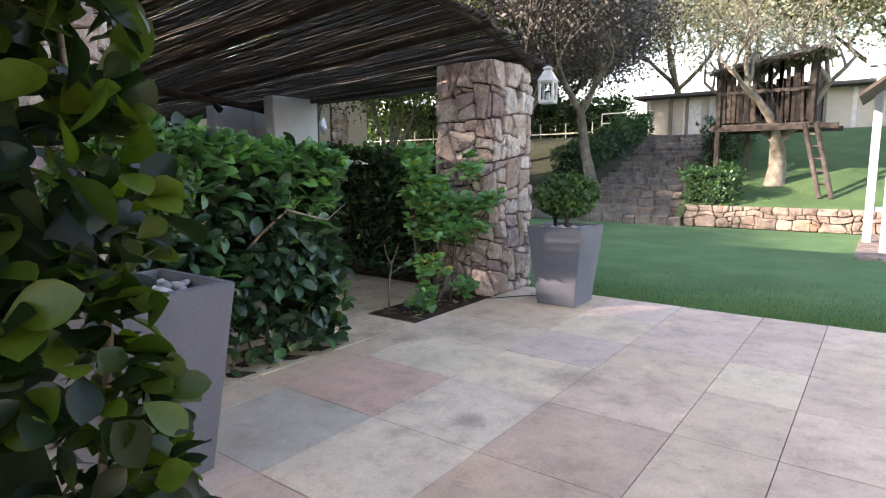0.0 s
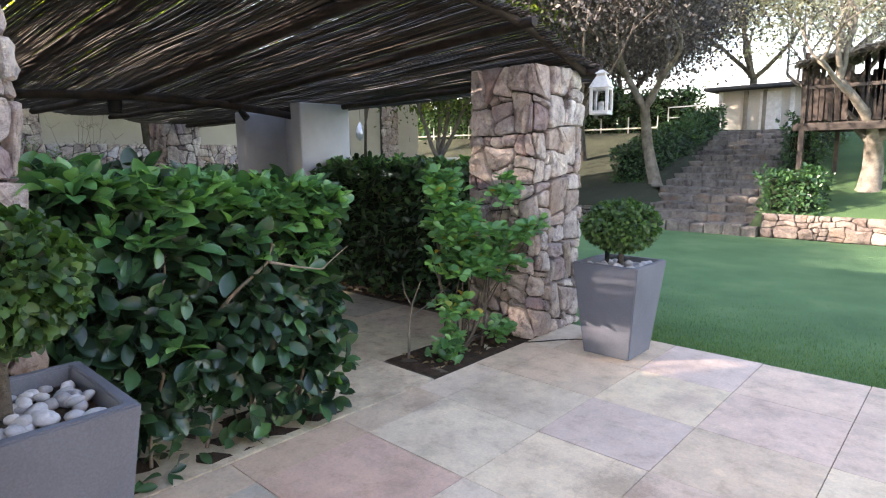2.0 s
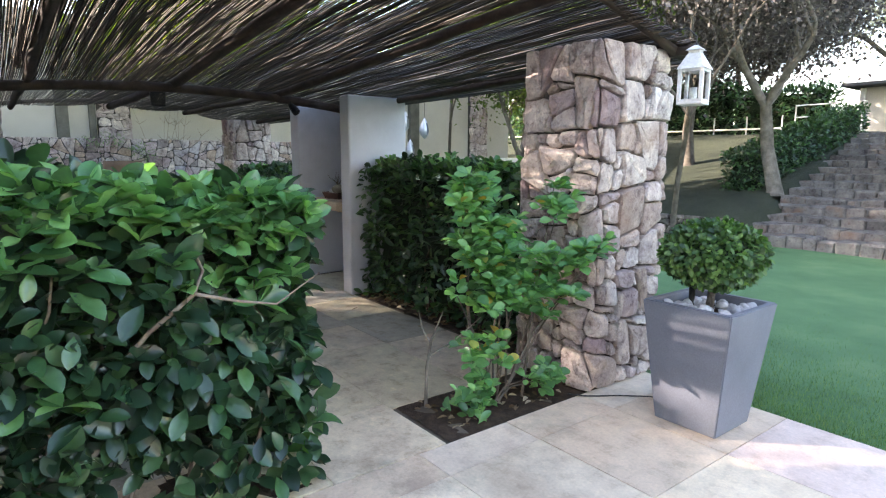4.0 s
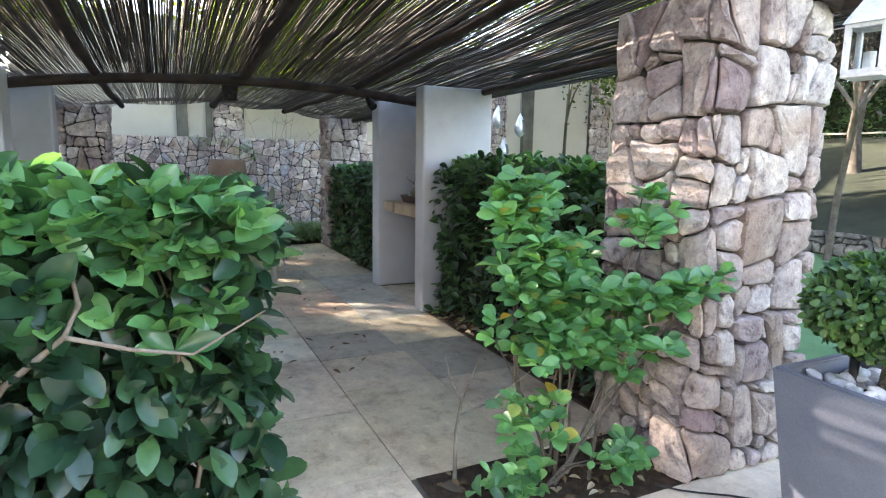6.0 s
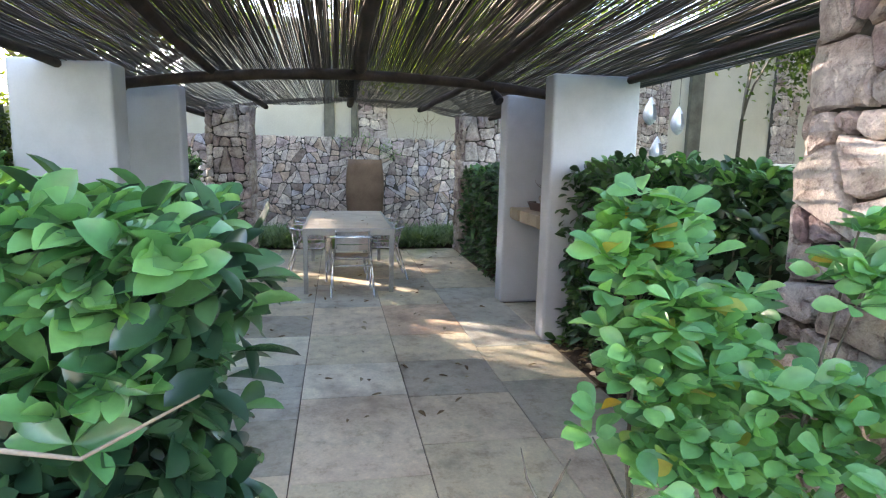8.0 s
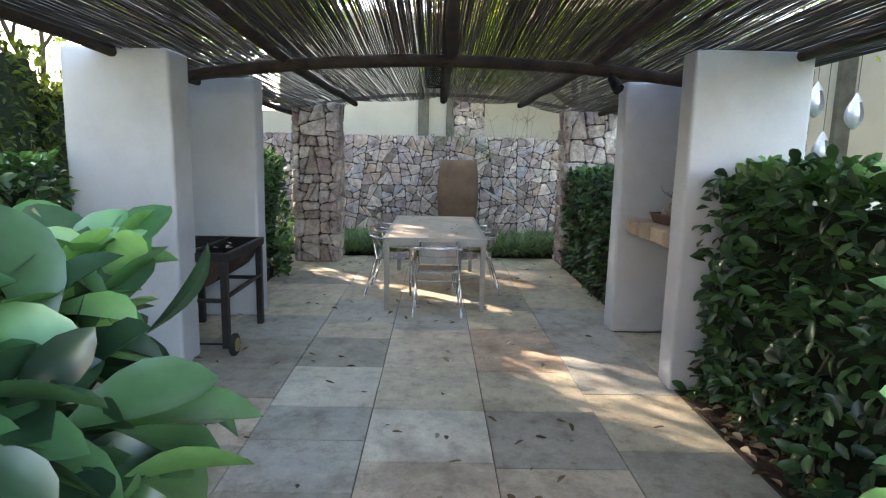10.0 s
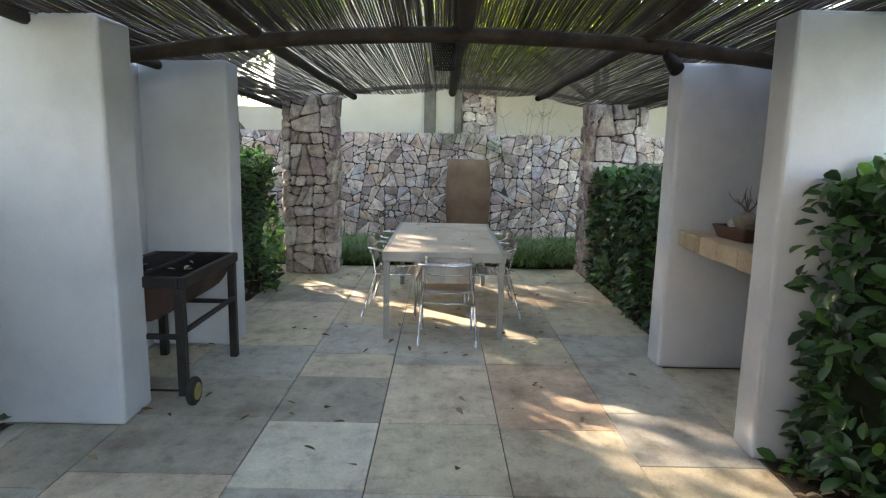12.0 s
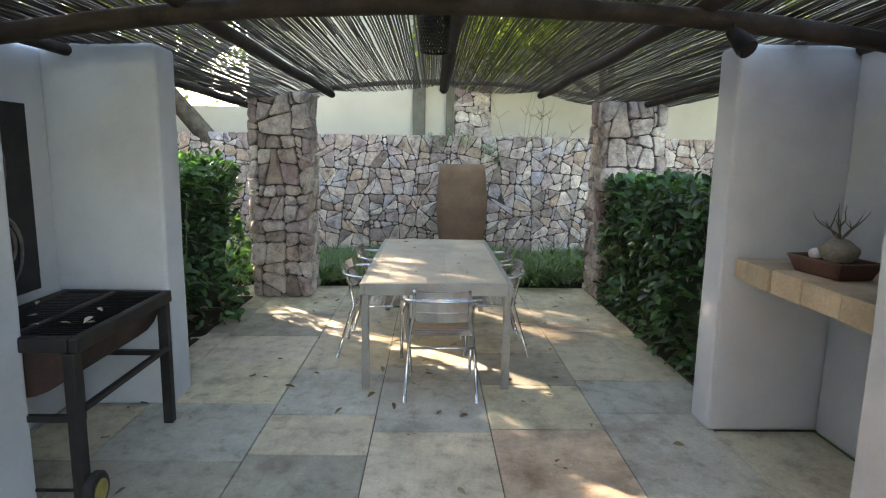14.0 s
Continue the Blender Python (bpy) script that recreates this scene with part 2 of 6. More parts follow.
def bank_nodes(nt, b):
    v = world_coords(nt)
    g = ramp(nt, noise_tex(nt, v, 1.1, 5.0, 0.6), [(0.25, (0.045, 0.110, 0.040)), (0.55, (0.075, 0.165, 0.055)), (0.8, (0.12, 0.21, 0.075))])
    e = ramp(nt, noise_tex(nt, v, 1.7, 6.0, 0.65), [(0.3, (0.030, 0.038, 0.022)), (0.6, (0.052, 0.064, 0.036)), (0.8, (0.095, 0.098, 0.062))])
    sep = nt.nodes.new("ShaderNodeSeparateXYZ")
    nt.links.new(v, sep.inputs[0])
    mr = node(nt, "ShaderNodeMapRange")
    mr.inputs[1].default_value, mr.inputs[2].default_value = -3.2, -2.2
    nt.links.new(sep.outputs[0], mr.inputs[0])
    c = mix(nt, e, g, mr.outputs[0])
    grit = noise_tex(nt, v, 90.0, 3.0, 0.6)
    c = mix(nt, c, ramp(nt, grit, [(0.3, (0.6, 0.6, 0.6)), (0.7, (1.2, 1.2, 1.2))]), 0.7, 'MULTIPLY')
    nt.links.new(c, b.inputs["Base Color"])
    b.inputs["Roughness"].default_value = 0.95
    bump(nt, b, grit, 0.9, 0.03)


M_BANK = mat("grass_and_dry_earth", bank_nodes)
M_STEEL = simple("brushed_aluminium", [(0.3, (0.72, 0.72, 0.74)), (0.7, (0.86, 0.86, 0.88))], 20, 200, 0.20, metal=1.0, bumpy=0.05, dist=0.001)
M_TABLE = simple("bleached_teak", [(0.3, (0.46, 0.38, 0.29)), (0.7, (0.62, 0.54, 0.43))], 4, 60, 0.6, grain=0.35)
M_TABLEFRAME = simple("satin_metal_frame", [(0.3, (0.30, 0.30, 0.285)), (0.7, (0.40, 0.40, 0.38))], 5, 90, 0.45, metal=0.4, bumpy=0.05)
M_RUST = simple("rusted_steel", [(0.3, (0.15, 0.092, 0.060)), (0.7, (0.23, 0.145, 0.095))], 3, 50, 0.75, bumpy=0.4)
M_BLACK = simple("black_iron", [(0.3, (0.012, 0.011, 0.012)), (0.7, (0.035, 0.032, 0.032))], 6, 80, 0.55, metal=0.3)
M_RUBBER = simple("black_rubber", [(0.3, (0.015, 0.015, 0.015)), (0.7, (0.04, 0.04, 0.04))], 6, 80, 0.8)
M_BRASS = simple("dull_yellow_hub", [(0.3, (0.25, 0.20, 0.06)), (0.7, (0.38, 0.30, 0.10))], 9, 80, 0.5)
M_SHELF = simple("sandstone_shelf", [(0.3, (0.34, 0.26, 0.18)), (0.7, (0.50, 0.41, 0.30))], 3, 60, 0.85, vary=0.3)
M_WHITE = simple("chalky_white_paint", [(0.3, (0.55, 0.55, 0.53)), (0.7, (0.76, 0.76, 0.74))], 8, 70, 0.7)
M_TRAY = simple("brown_glaze", [(0.3, (0.055, 0.022, 0.018)), (0.7, (0.11, 0.05, 0.04))], 6, 40, 0.3)
M_LEAF = leaf_mat("hedge_leaf", (0.012, 0.034, 0.021), (0.024, 0.070, 0.036), (0.055, 0.140, 0.056), 0.30, 0.15, gloss=0.7)
M_LEAF_DARK = leaf_mat("dark_hedge_leaf", (0.016, 0.048, 0.023), (0.034, 0.102, 0.042), (0.080, 0.185, 0.062), 0.32, 0.25, gloss=0.7)
M_SHRUB = leaf_mat("shrub_leaf", (0.070, 0.205, 0.095), (0.125, 0.33, 0.14), (0.19, 0.42, 0.16), 0.34, 0.35, 0.010, gloss=0.6)
# Creeper greens darkened to hold its shade, the lime end its backlight
M_CREEPER = leaf_mat("shaded_creeper_leaf", (0.007, 0.018, 0.006), (0.015, 0.036, 0.010), (0.080, 0.135, 0.018), 0.35, 0.35)
# Pale as young leaves are, and brighter still for light painted in
M_LEAF_LIT = leaf_mat("lit_growth_leaf", (0.042, 0.135, 0.058), (0.100, 0.285, 0.115), (0.21, 0.44, 0.165), 0.28, 0.3, gloss=0.75)
M_LEAF_SINGLE = leaf_mat("single_hedge_leaf", (0.017, 0.052, 0.028), (0.034, 0.105, 0.047), (0.10, 0.24, 0.085), 0.27, 0.25, 0.0, True, 0.75)
M_BOX = leaf_mat("clipped_ball_leaf", (0.022, 0.058, 0.022), (0.052, 0.130, 0.042), (0.12, 0.23, 0.075), 0.38)
M_TREE = leaf_mat("tree_leaf", (0.030, 0.050, 0.014), (0.060, 0.095, 0.025), (0.13, 0.17, 0.045), 0.5, 0.5)
M_TREE_DRY = leaf_mat("dry_tree_leaf", (0.062, 0.056, 0.056), (0.110, 0.102, 0.098), (0.20, 0.185, 0.170), 0.6, 0.30, glow=(1.05, 1.0, 0.92))
# Leaf colours paled to paint in the bright haze over the far trees
M_TREE_HAZE = leaf_mat("haze_pale_leaf", (0.30, 0.30, 0.23), (0.42, 0.42, 0.33), (0.55, 0.55, 0.44), 0.6, 0.5, glow=(1.15, 1.2, 0.85))
# Brightened yellow-green: the sun on the canopy is put into the leaf colour
M_TREE_OVER = leaf_mat("sunlit_canopy_leaf", (0.09, 0.125, 0.025), (0.18, 0.225, 0.05), (0.32, 0.36, 0.09), 0.5, 0.60)
M_DRYLEAF = leaf_mat("dry_leaf", (0.10, 0.06, 0.03), (0.20, 0.13, 0.07), (0.40, 0.34, 0.25), 0.7, 0.1)
M_BLADE = leaf_mat("grass_blade", (0.050, 0.130, 0.045), (0.095, 0.22, 0.075), (0.19, 0.30, 0.11), 0.6, 0.3)
M_PALELEAF = leaf_mat("bleached_leaf", (0.35, 0.32, 0.27), (0.48, 0.44, 0.38), (0.60, 0.57, 0.50), 0.7, 0.1)
M_STRAP = leaf_mat("strap_leaf", (0.070, 0.125, 0.062), (0.130, 0.215, 0.110), (0.25, 0.345, 0.20), 0.4)


# ---------------------------------------------------------------- mesh helpers
def link(name, me, material=None, parent=None, label=""):
    ob = new(name, me)
    if material is not None and not me.materials:
        me.materials.append(material)
    if parent is not None:
        ob.parent = parent
    if label:
        ob["label"] = label
    return ob


def part(name, bm, material, parent=None, label="", smooth=False):
    me = bpy.data.meshes.new(name)
    bm.to_mesh(me)
    bm.free()
    if smooth:
        for p in me.polygons:
            p.use_smooth = True
    return link(name, me, material, parent, label)


def thing(name, label, category, group="", kind="", m=None):
    e = new(name)
    e.empty_display_size = 0.1
    if m is not None:
        e.matrix_basis = m
    return tagged(e, label, category, group, kind)


def box(bm, x0, x1, y0, y1, z0, z1, bevel=0.0, seg=2):
    r = bmesh.ops.create_cube(bm, size=1.0, matrix=Matrix.Translation(((x0 + x1) / 2, (y0 + y1) / 2, (z0 + z1) / 2)) @ Matrix.Diagonal((x1 - x0, y1 - y0, z1 - z0, 1)))
    if bevel:
        es = list({e for v in r["verts"] for e in v.link_edges})
        bmesh.ops.bevel(bm, geom=es, offset=bevel, segments=seg, affect='EDGES', profile=0.5)
    return bm


def boxed(x0, x1, y0, y1, z0, z1, bevel=0.0, seg=2):
    return box(bmesh.new(), x0, x1, y0, y1, z0, z1, bevel, seg)


def tube(bm, pts, radii, n=8, cap=True):
    """A round tube along the points, with a radius for each."""
    pts = [Vector(p) for p in pts]
    if not hasattr(radii, "__len__"):
        radii = [radii] * len(pts)
    rings = []
    up = Vector((0.13, 0.37, 0.92)).normalized()
    for i, p in enumerate(pts):
        d = (pts[min(i + 1, len(pts) - 1)] - pts[max(i - 1, 0)]).normalized()
        if abs(d.dot(up)) > 0.97:
            up = Vector((0.9, 0.3, 0.1)).normalized()
        a = d.cross(up).normalized()
        b = d.cross(a).normalized()
        rings.append([bm.verts.new(p + (a * math.cos(k * 2 * math.pi / n) + b * math.sin(k * 2 * math.pi / n)) * radii[i]) for k in range(n)])
    for r0, r1 in zip(rings, rings[1:]):
        for k in range(n):
            f = bm.faces.new((r0[k], r0[(k + 1) % n], r1[(k + 1) % n], r1[k]))
            f.smooth = True
    if cap:
        bm.faces.new(rings[0])
        bm.faces.new(rings[-1][::-1])
    return bm


def tubed(pts, radii, n=8):
    return tube(bmesh.new(), pts, radii, n)


def mesh_from(name, verts, faces):
    """verts (n,3) and faces (m,k) arrays to a mesh."""
    me = bpy.data.meshes.new(name)
    verts = np.asarray(verts, dtype=np.float32)
    faces = np.asarray(faces, dtype=np.int32)
    k = faces.shape[1]
    me.vertices.add(len(verts))
    me.vertices.foreach_set("co", verts.ravel())
    me.loops.add(faces.size)
    me.loops.foreach_set("vertex_index", faces.ravel())
    me.polygons.add(len(faces))
    me.polygons.foreach_set("loop_start", np.arange(0, faces.size, k, dtype=np.int32))
    me.update(calc_edges=True)
    return me


def unit(a):
    return a / np.maximum(np.linalg.norm(a, axis=1, keepdims=True), 1e-9)


def smooth_shade(me):
    me.polygons.foreach_set("use_smooth", np.ones(len(me.polygons), dtype=bool))
    return me


def leaf_mesh(name, pos, axis, normal, size, width=0.5, fold=0.12, droop=0.15, fine=False):
    """Many folded oval leaves: base pos, growing along axis, upper side along normal."""
    n = len(pos)
    axis = unit(axis)
    side = unit(np.cross(axis, normal))
    nor = np.cross(side, axis)
    s = np.broadcast_to(np.asarray(size, dtype=float).reshape(-1, 1), (n, 1))
    def at(u, w, h):
        return pos + s * (axis * u + side * (w * width) + nor * h)
    if fine:
        st = ((.10, .10), (.25, .27), (.43, .43), (.60, .50), (.78, .44), (.92, .24))
    else:
        st = ((.24, .30), (.56, .5), (.85, .34))
    cols = [at(0, 0, 0)]
    for u, w in st:
        cols += [at(u, -w, fold * w * 2 - droop * u * u), at(u, 0, -droop * u * u), at(u, w, fold * w * 2 - droop * u * u)]
    cols.append(at(1.0, 0, -droop))
    k = len(cols)
    t = [[0, 2, 1], [0, 3, 2]]
    for i in range(len(st) - 1):
        a = 1 + 3 * i
        t += [[a, a + 1, a + 4], [a, a + 4, a + 3], [a + 1, a + 2, a + 5], [a + 1, a + 5, a + 4]]
    a = 1 + 3 * (len(st) - 1)
    t += [[a, a + 1, k - 1], [a + 1, a + 2, k - 1]]
    v = np.stack(cols, axis=1).reshape(-1, 3)
    f = (np.arange(n)[:, None, None] * k + np.array(t)[None]).reshape(-1, 3)
    return smooth_shade(mesh_from(name, v, f))


def small_leaf_mesh(name, pos, axis, normal, size, width=0.55):
    """Cheap leaves of two triangles for crowns seen from afar."""
    n = len(pos)
    axis = unit(axis)
    side = unit(np.cross(axis, normal))
    nor = np.cross(side, axis)
    s = np.broadcast_to(np.asarray(size, dtype=float).reshape(-1, 1), (n, 1))
    v = np.stack([pos, pos + s * (axis * .5 - side * width * .5 + nor * .08), pos + s * (axis + nor * -.05), pos + s * (axis * .5 + side * width * .5 + nor * .08)], axis=1).reshape(-1, 3)
    f = (np.arange(n)[:, None] * 4 + np.array([0, 1, 2, 3])[None])
    return mesh_from(name, v, f)


def rvec(n, rng=RNG):
    return unit(rng.normal(size=(n, 3)))


# ---------------------------------------------------------------- stone pieces
def half(poly, p, d):
    """The part of a convex polygon to the left of the line through p along d."""
    out = []
    for i, a in enumerate(poly):
        b = poly[(i + 1) % len(poly)]
        sa = d[0] * (a[1] - p[1]) - d[1] * (a[0] - p[0])
        sb = d[0] * (b[1] - p[1]) - d[1] * (b[0] - p[0])
        if sa >= 0:
            out.append(a)
        if sa * sb < 0:
            k = sa / (sa - sb)
            out.append((a[0] + k * (b[0] - a[0]), a[1] + k * (b[1] - a[1])))
    return out


def blocks(w, h, area, r, tilt, flat=1.15, warp_by=0.016, wrap=True):
    """Quarried stones: a face broken by slanting cuts into blocks, with slivers between them."""
    def warp(p):
        a = p[0] * 2 * math.pi / w if wrap else 0
        q = Vector((math.cos(a) * w / 6.28, math.sin(a) * w / 6.28, p[1])) if wrap else Vector((p[0], 3.1, p[1]))
        edge = min(1.0, p[1] / 0.06, (h - p[1]) / 0.06)
        return (p[0] + warp_by * noise.noise(q * 6) + 0.008 * noise.noise(q * 25), p[1] + edge * (warp_by * noise.noise(q * 6 + Vector((9, 4, 2))) + 0.008 * noise.noise(q * 25 + Vector((3, 3, 3)))))
    def size_of(poly):
        us, vs = [p[0] for p in poly], [p[1] for p in poly]
        return max(us) - min(us), max(vs) - min(vs), (max(us) + min(us)) / 2, (max(vs) + min(vs)) / 2
    def surface(poly):
        return abs(sum(p[0] * q[1] - q[0] * p[1] for p, q in zip(poly, poly[1:] + poly[:1]))) / 2
    todo, done = [[(0, 0), (w, 0), (w, h), (0, h)]], []
    while todo:
        poly = todo.pop()
        du, dv, cu, cv = size_of(poly)
        long = max(du / flat, dv) / max(1e-3, min(du / flat, dv))
        if surface(poly) < area * r.uniform(0.35, 1.5) and long < 1.9 or surface(poly) < area * 0.22:
            done.append(poly)
            continue
        big = surface(poly) > area * 6
        f = r.uniform(0.38, 0.62) if big or r.random() < 0.66 else r.choice((0.20, 0.25, 0.76, 0.80))
        a = r.uniform(-tilt, tilt) * (0.35 if big else 1.0)
        if du / flat > dv:
            p, d = (cu + (f - 0.5) * du, cv), (math.sin(a), math.cos(a))
        else:
            p, d = (cu, cv + (f - 0.5) * dv), (math.cos(a), math.sin(a))
        for q in (half(poly, p, d), half(poly, p, (-d[0], -d[1]))):
            if len(q) >= 3 and surface(q) > 0.0009:
                todo.append(q)
    out = []
    for poly in done:
        pts = []
        for p, q in zip(poly, poly[1:] + poly[:1]):
            d = math.hypot(q[0] - p[0], q[1] - p[1])
            if d < 0.012:
                continue
            c = min(0.32, r.uniform(0.016, 0.040) / d)
            cut = (0.5,) if d < 0.035 else ((c, 1 - c) if d < 0.14 else (c, 0.5, 1 - c))
            pts += [(p[0] + (q[0] - p[0]) * k, p[1] + (q[1] - p[1]) * k) for k in cut]
        if len(pts) > 3:
            out.append([warp(p) for p in pts])
    return out


def courses(w, h, size, r, wrap=False):
    """Roughly coursed blocks with small chinking stones, their joints bent by a smooth warp."""
    def warp(p):
        a = p[0] * 2 * math.pi / w if wrap else 0
        q = Vector((math.cos(a) * w / 6.28, math.sin(a) * w / 6.28, p[1])) if wrap else Vector((p[0], 3.1, p[1]))
        edge = min(1.0, p[1] / 0.1, (h - p[1]) / 0.1)
        return (p[0] + 0.085 * noise.noise(q * 4.2) + 0.035 * noise.noise(q * 9.0), p[1] + edge * (0.115 * noise.noise(q * 3.4 + Vector((9, 4, 2))) + 0.03 * noise.noise(q * 9.0 + Vector((3, 3, 3)))))
    out = []
    def add(u0, u1, v0, v1):
        k = 0.34 * min(u1 - u0, v1 - v0)
        c = [r.uniform(0, k) for _ in range(8)]
        pts = [(u0 + c[0], v0), ((u0 + u1) / 2, v0), (u1 - c[1], v0), (u1, v0 + c[2]), (u1, (v0 + v1) / 2), (u1, v1 - c[3]), (u1 - c[4], v1), ((u0 + u1) / 2, v1), (u0 + c[5], v1), (u0, v1 - c[6]), (u0, (v0 + v1) / 2), (u0, v0 + c[7])]
        out.append([warp(p) for p in pts])
    v = 0.0
    while v < h - 0.03:
        dv = size * r.choice((0.42, 0.85, 1.05, 1.25, 0.95))
        if h - v - dv < 0.07:
            dv = h - v
        u = 0.0
        while u < w - 0.01:
            du = size * r.choice((0.5, 0.9, 1.1, 1.4, 1.7)) * (1.0 if dv > size * 0.6 else 0.8)
            if w - u - du < 0.08:
                du = w - u
            if dv > size * 0.8 and r.random() < 0.30:
                f = r.choice((0.3, 0.68))
                add(u, u + du, v, v + dv * f)
                if du > 0.2 and r.random() < 0.6:
                    g = r.uniform(0.35, 0.65)
                    add(u, u + du * g, v + dv * f, v + dv)
                    add(u + du * g, u + du, v + dv * f, v + dv)
                else:
                    add(u, u + du, v + dv * f, v + dv)
            elif dv > size * 0.8 and du > size * 1.2 and r.random() < 0.3:
                add(u, u + du * 0.72, v, v + dv)
                add(u + du * 0.72, u + du, v, v + dv * 0.5)
                add(u + du * 0.72, u + du, v + dv * 0.5, v + dv)
            else:
                add(u, u + du, v, v + dv)
            u += du
        v += dv
    return out


def stone_piece(poly, place, r, gap=0.007, proud=0.035, ready=False):
    """One stone: rounded outline, sides sunk in the mortar, a lumpy face. place(u, v, out) gives the point in space."""
    n0 = len(poly)
    pts = list(poly) if n0 == 12 or ready else []
    for i in range(0 if pts else n0):
        p, q = poly[i], poly[(i + 1) % n0]
        pts.append((0.87 * p[0] + 0.13 * q[0], 0.87 * p[1] + 0.13 * q[1]))
        pts.append((0.13 * p[0] + 0.87 * q[0], 0.13 * p[1] + 0.87 * q[1]))
    cx, cy = sum(p[0] for p in pts) / len(pts), sum(p[1] for p in pts) / len(pts)
    lift = proud * r.uniform(0.5, 1.3)
    tx, ty = r.uniform(-0.16, 0.16), r.uniform(-0.16, 0.16)
    verts, faces = [], []
    n = len(pts)
    for depth, inset in ((-0.03, gap), (lift * 0.62, gap), (lift, gap + 0.010)):
        for p in pts:
            d = math.hypot(cx - p[0], cy - p[1]) + 1e-6
            k = min(0.6, inset / d)
            u, v = p[0] + (cx - p[0]) * k, p[1] + (cy - p[1]) * k
            out = depth + (0 if depth < 0 else (u - cx) * tx + (v - cy) * ty + r.uniform(-0.005, 0.005))
            verts.append(place(u, v, out))
    # broken inner facets
    for p in pts:
        k = r.uniform(0.42, 0.62)
        u, v = p[0] + (cx - p[0]) * k, p[1] + (cy - p[1]) * k
        verts.append(place(u, v, lift + 0.004 + (u - cx) * tx * 1.2 + (v - cy) * ty * 1.2 + r.uniform(-0.006, 0.007)))
    verts.append(place(cx, cy, lift * 1.05 + r.uniform(-0.004, 0.016)))
    for ring in (0, 1, 2):
        for i in range(n):
            j = (i + 1) % n
            faces.append((ring * n + i, ring * n + j, (ring + 1) * n + j, (ring + 1) * n + i))
    for i in range(n):
        faces.append((3 * n + i, 3 * n + (i + 1) % n, 4 * n))
    me = bpy.data.meshes.new("stone")
    me.from_pydata(verts, [], faces)
    return me


def stone_pillar(name, x0, x1, y0, y1, h, label, seed, size=0.245, taper=0.0):
    """A square pillar of field stone laid round a mortar core."""
    r = random.Random(seed)
    a, b = x1 - x0, y1 - y0
    per = 2 * (a + b)
    cx, cy = (x0 + x1) / 2, (y0 + y1) / 2
    corner = 0.07
    def place(u, v, out):
        u %= per
        if u < a:
            p, nrm = (x0 + u, y0), (0, -1)
        elif u < a + b:
            p, nrm = (x1, y0 + u - a), (1, 0)
        elif u < 2 * a + b:
            p, nrm = (x1 - (u - a - b), y1), (0, 1)
        else:
            p, nrm = (x0, y1 - (u - 2 * a - b)), (-1, 0)
        sx, sy = p[0] - cx, p[1] - cy
        ex, ey = a / 2 - corner, b / 2 - corner
        ox, oy = max(0, abs(sx) - ex), max(0, abs(sy) - ey)
        px = math.copysign(min(abs(sx), ex), sx)
        py = math.copysign(min(abs(sy), ey), sy)
        d = math.hypot(ox, oy) or 1
        if ox > 0 and oy > 0:
            nx, ny = math.copysign(ox / d, sx), math.copysign(oy / d, sy)
        else:
            nx, ny = nrm
            d = corner
        flare = 1 + taper * (1 - v / h) ** 2
        return (cx + (px + nx * (corner + out - 0.02)) * flare, cy + (py + ny * (corner + out - 0.02)) * flare, v)
    t = thing(name, label, "pillar", "stone pergola pillars")
    part("mortar_core", boxed(x0 + 0.042, x1 - 0.042, y0 + 0.042, y1 - 0.042, 0, h - 0.01, 0.03), M_MORTAR, t)
    for poly in blocks(per, h, size ** 2, r, 0.42, 0.95, 0.024):
        link("stone", stone_piece(poly, place, r, 0.0075, 0.040, True), M_STONE, t)
    return t


# ---------------------------------------------------------------- ground, lawn
def stair_left(y):
    return -5.42 - 0.70 * min(1.0, max(0.0, (y - 13.72) / 8.0))


def stair_right(y):
    return -2.66 - 1.36 * min(1.0, max(0.0, (y - 13.72) / 8.0))


def land(x, y):
    """Height of the ground behind the lawn."""
    if y < 13.9:
        return -0.10
    if y < 23.0 and stair_left(y) + 0.15 < x < stair_right(y) - 0.15:
        return -0.15 + (y - 13.9) * 0.24
    up = 0.40 + (min(y, 22.6) - 13.9) * 0.235 + max(0, y - 26) * 0.06
    return up + 0.06 * noise.noise((x * 0.3, y * 0.3, 0))


def ground_sheet():
    xs = np.concatenate([np.linspace(-600, -30, 12), np.linspace(-28, 24, 174), np.linspace(30, 600, 12)])
    ys = np.concatenate([np.linspace(-600, -20, 10), np.linspace(-16, 12, 15), [13.0, 13.7, 13.89, 13.91], np.linspace(14.4, 40, 52), np.linspace(50, 600, 10)])
    v = [(x, y, min(land(x, y), 9.0)) for y in ys for x in xs]
    n = len(xs)
    f = [(j * n + i, j * n + i + 1, (j + 1) * n + i + 1, (j + 1) * n + i) for j in range(len(ys) - 1) for i in range(n - 1)]
    ob = link("ground", mesh_from("ground", v, f), M_BANK)
    for p in ob.data.polygons:
        p.use_smooth = True
    return tagged(ob, "grassy ground rising in a bank beyond the lawn", "ground", kind="structure")


ground_sheet()
lawn_bm = bmesh.new()
bmesh.ops.create_grid(lawn_bm, x_segments=60, y_segments=24, size=0.5, matrix=pose(-3.0, 9.93, -0.012) @ Matrix.Diagonal((34, 7.9, 1, 1)))
for v in lawn_bm.verts:
    v.co.z += 0.012 * noise.noise(v.co * 1.3)
lawn = tagged(part("lawn", lawn_bm, M_GRASS, smooth=True), "green mown lawn with dappled sun", "lawn", kind="structure")

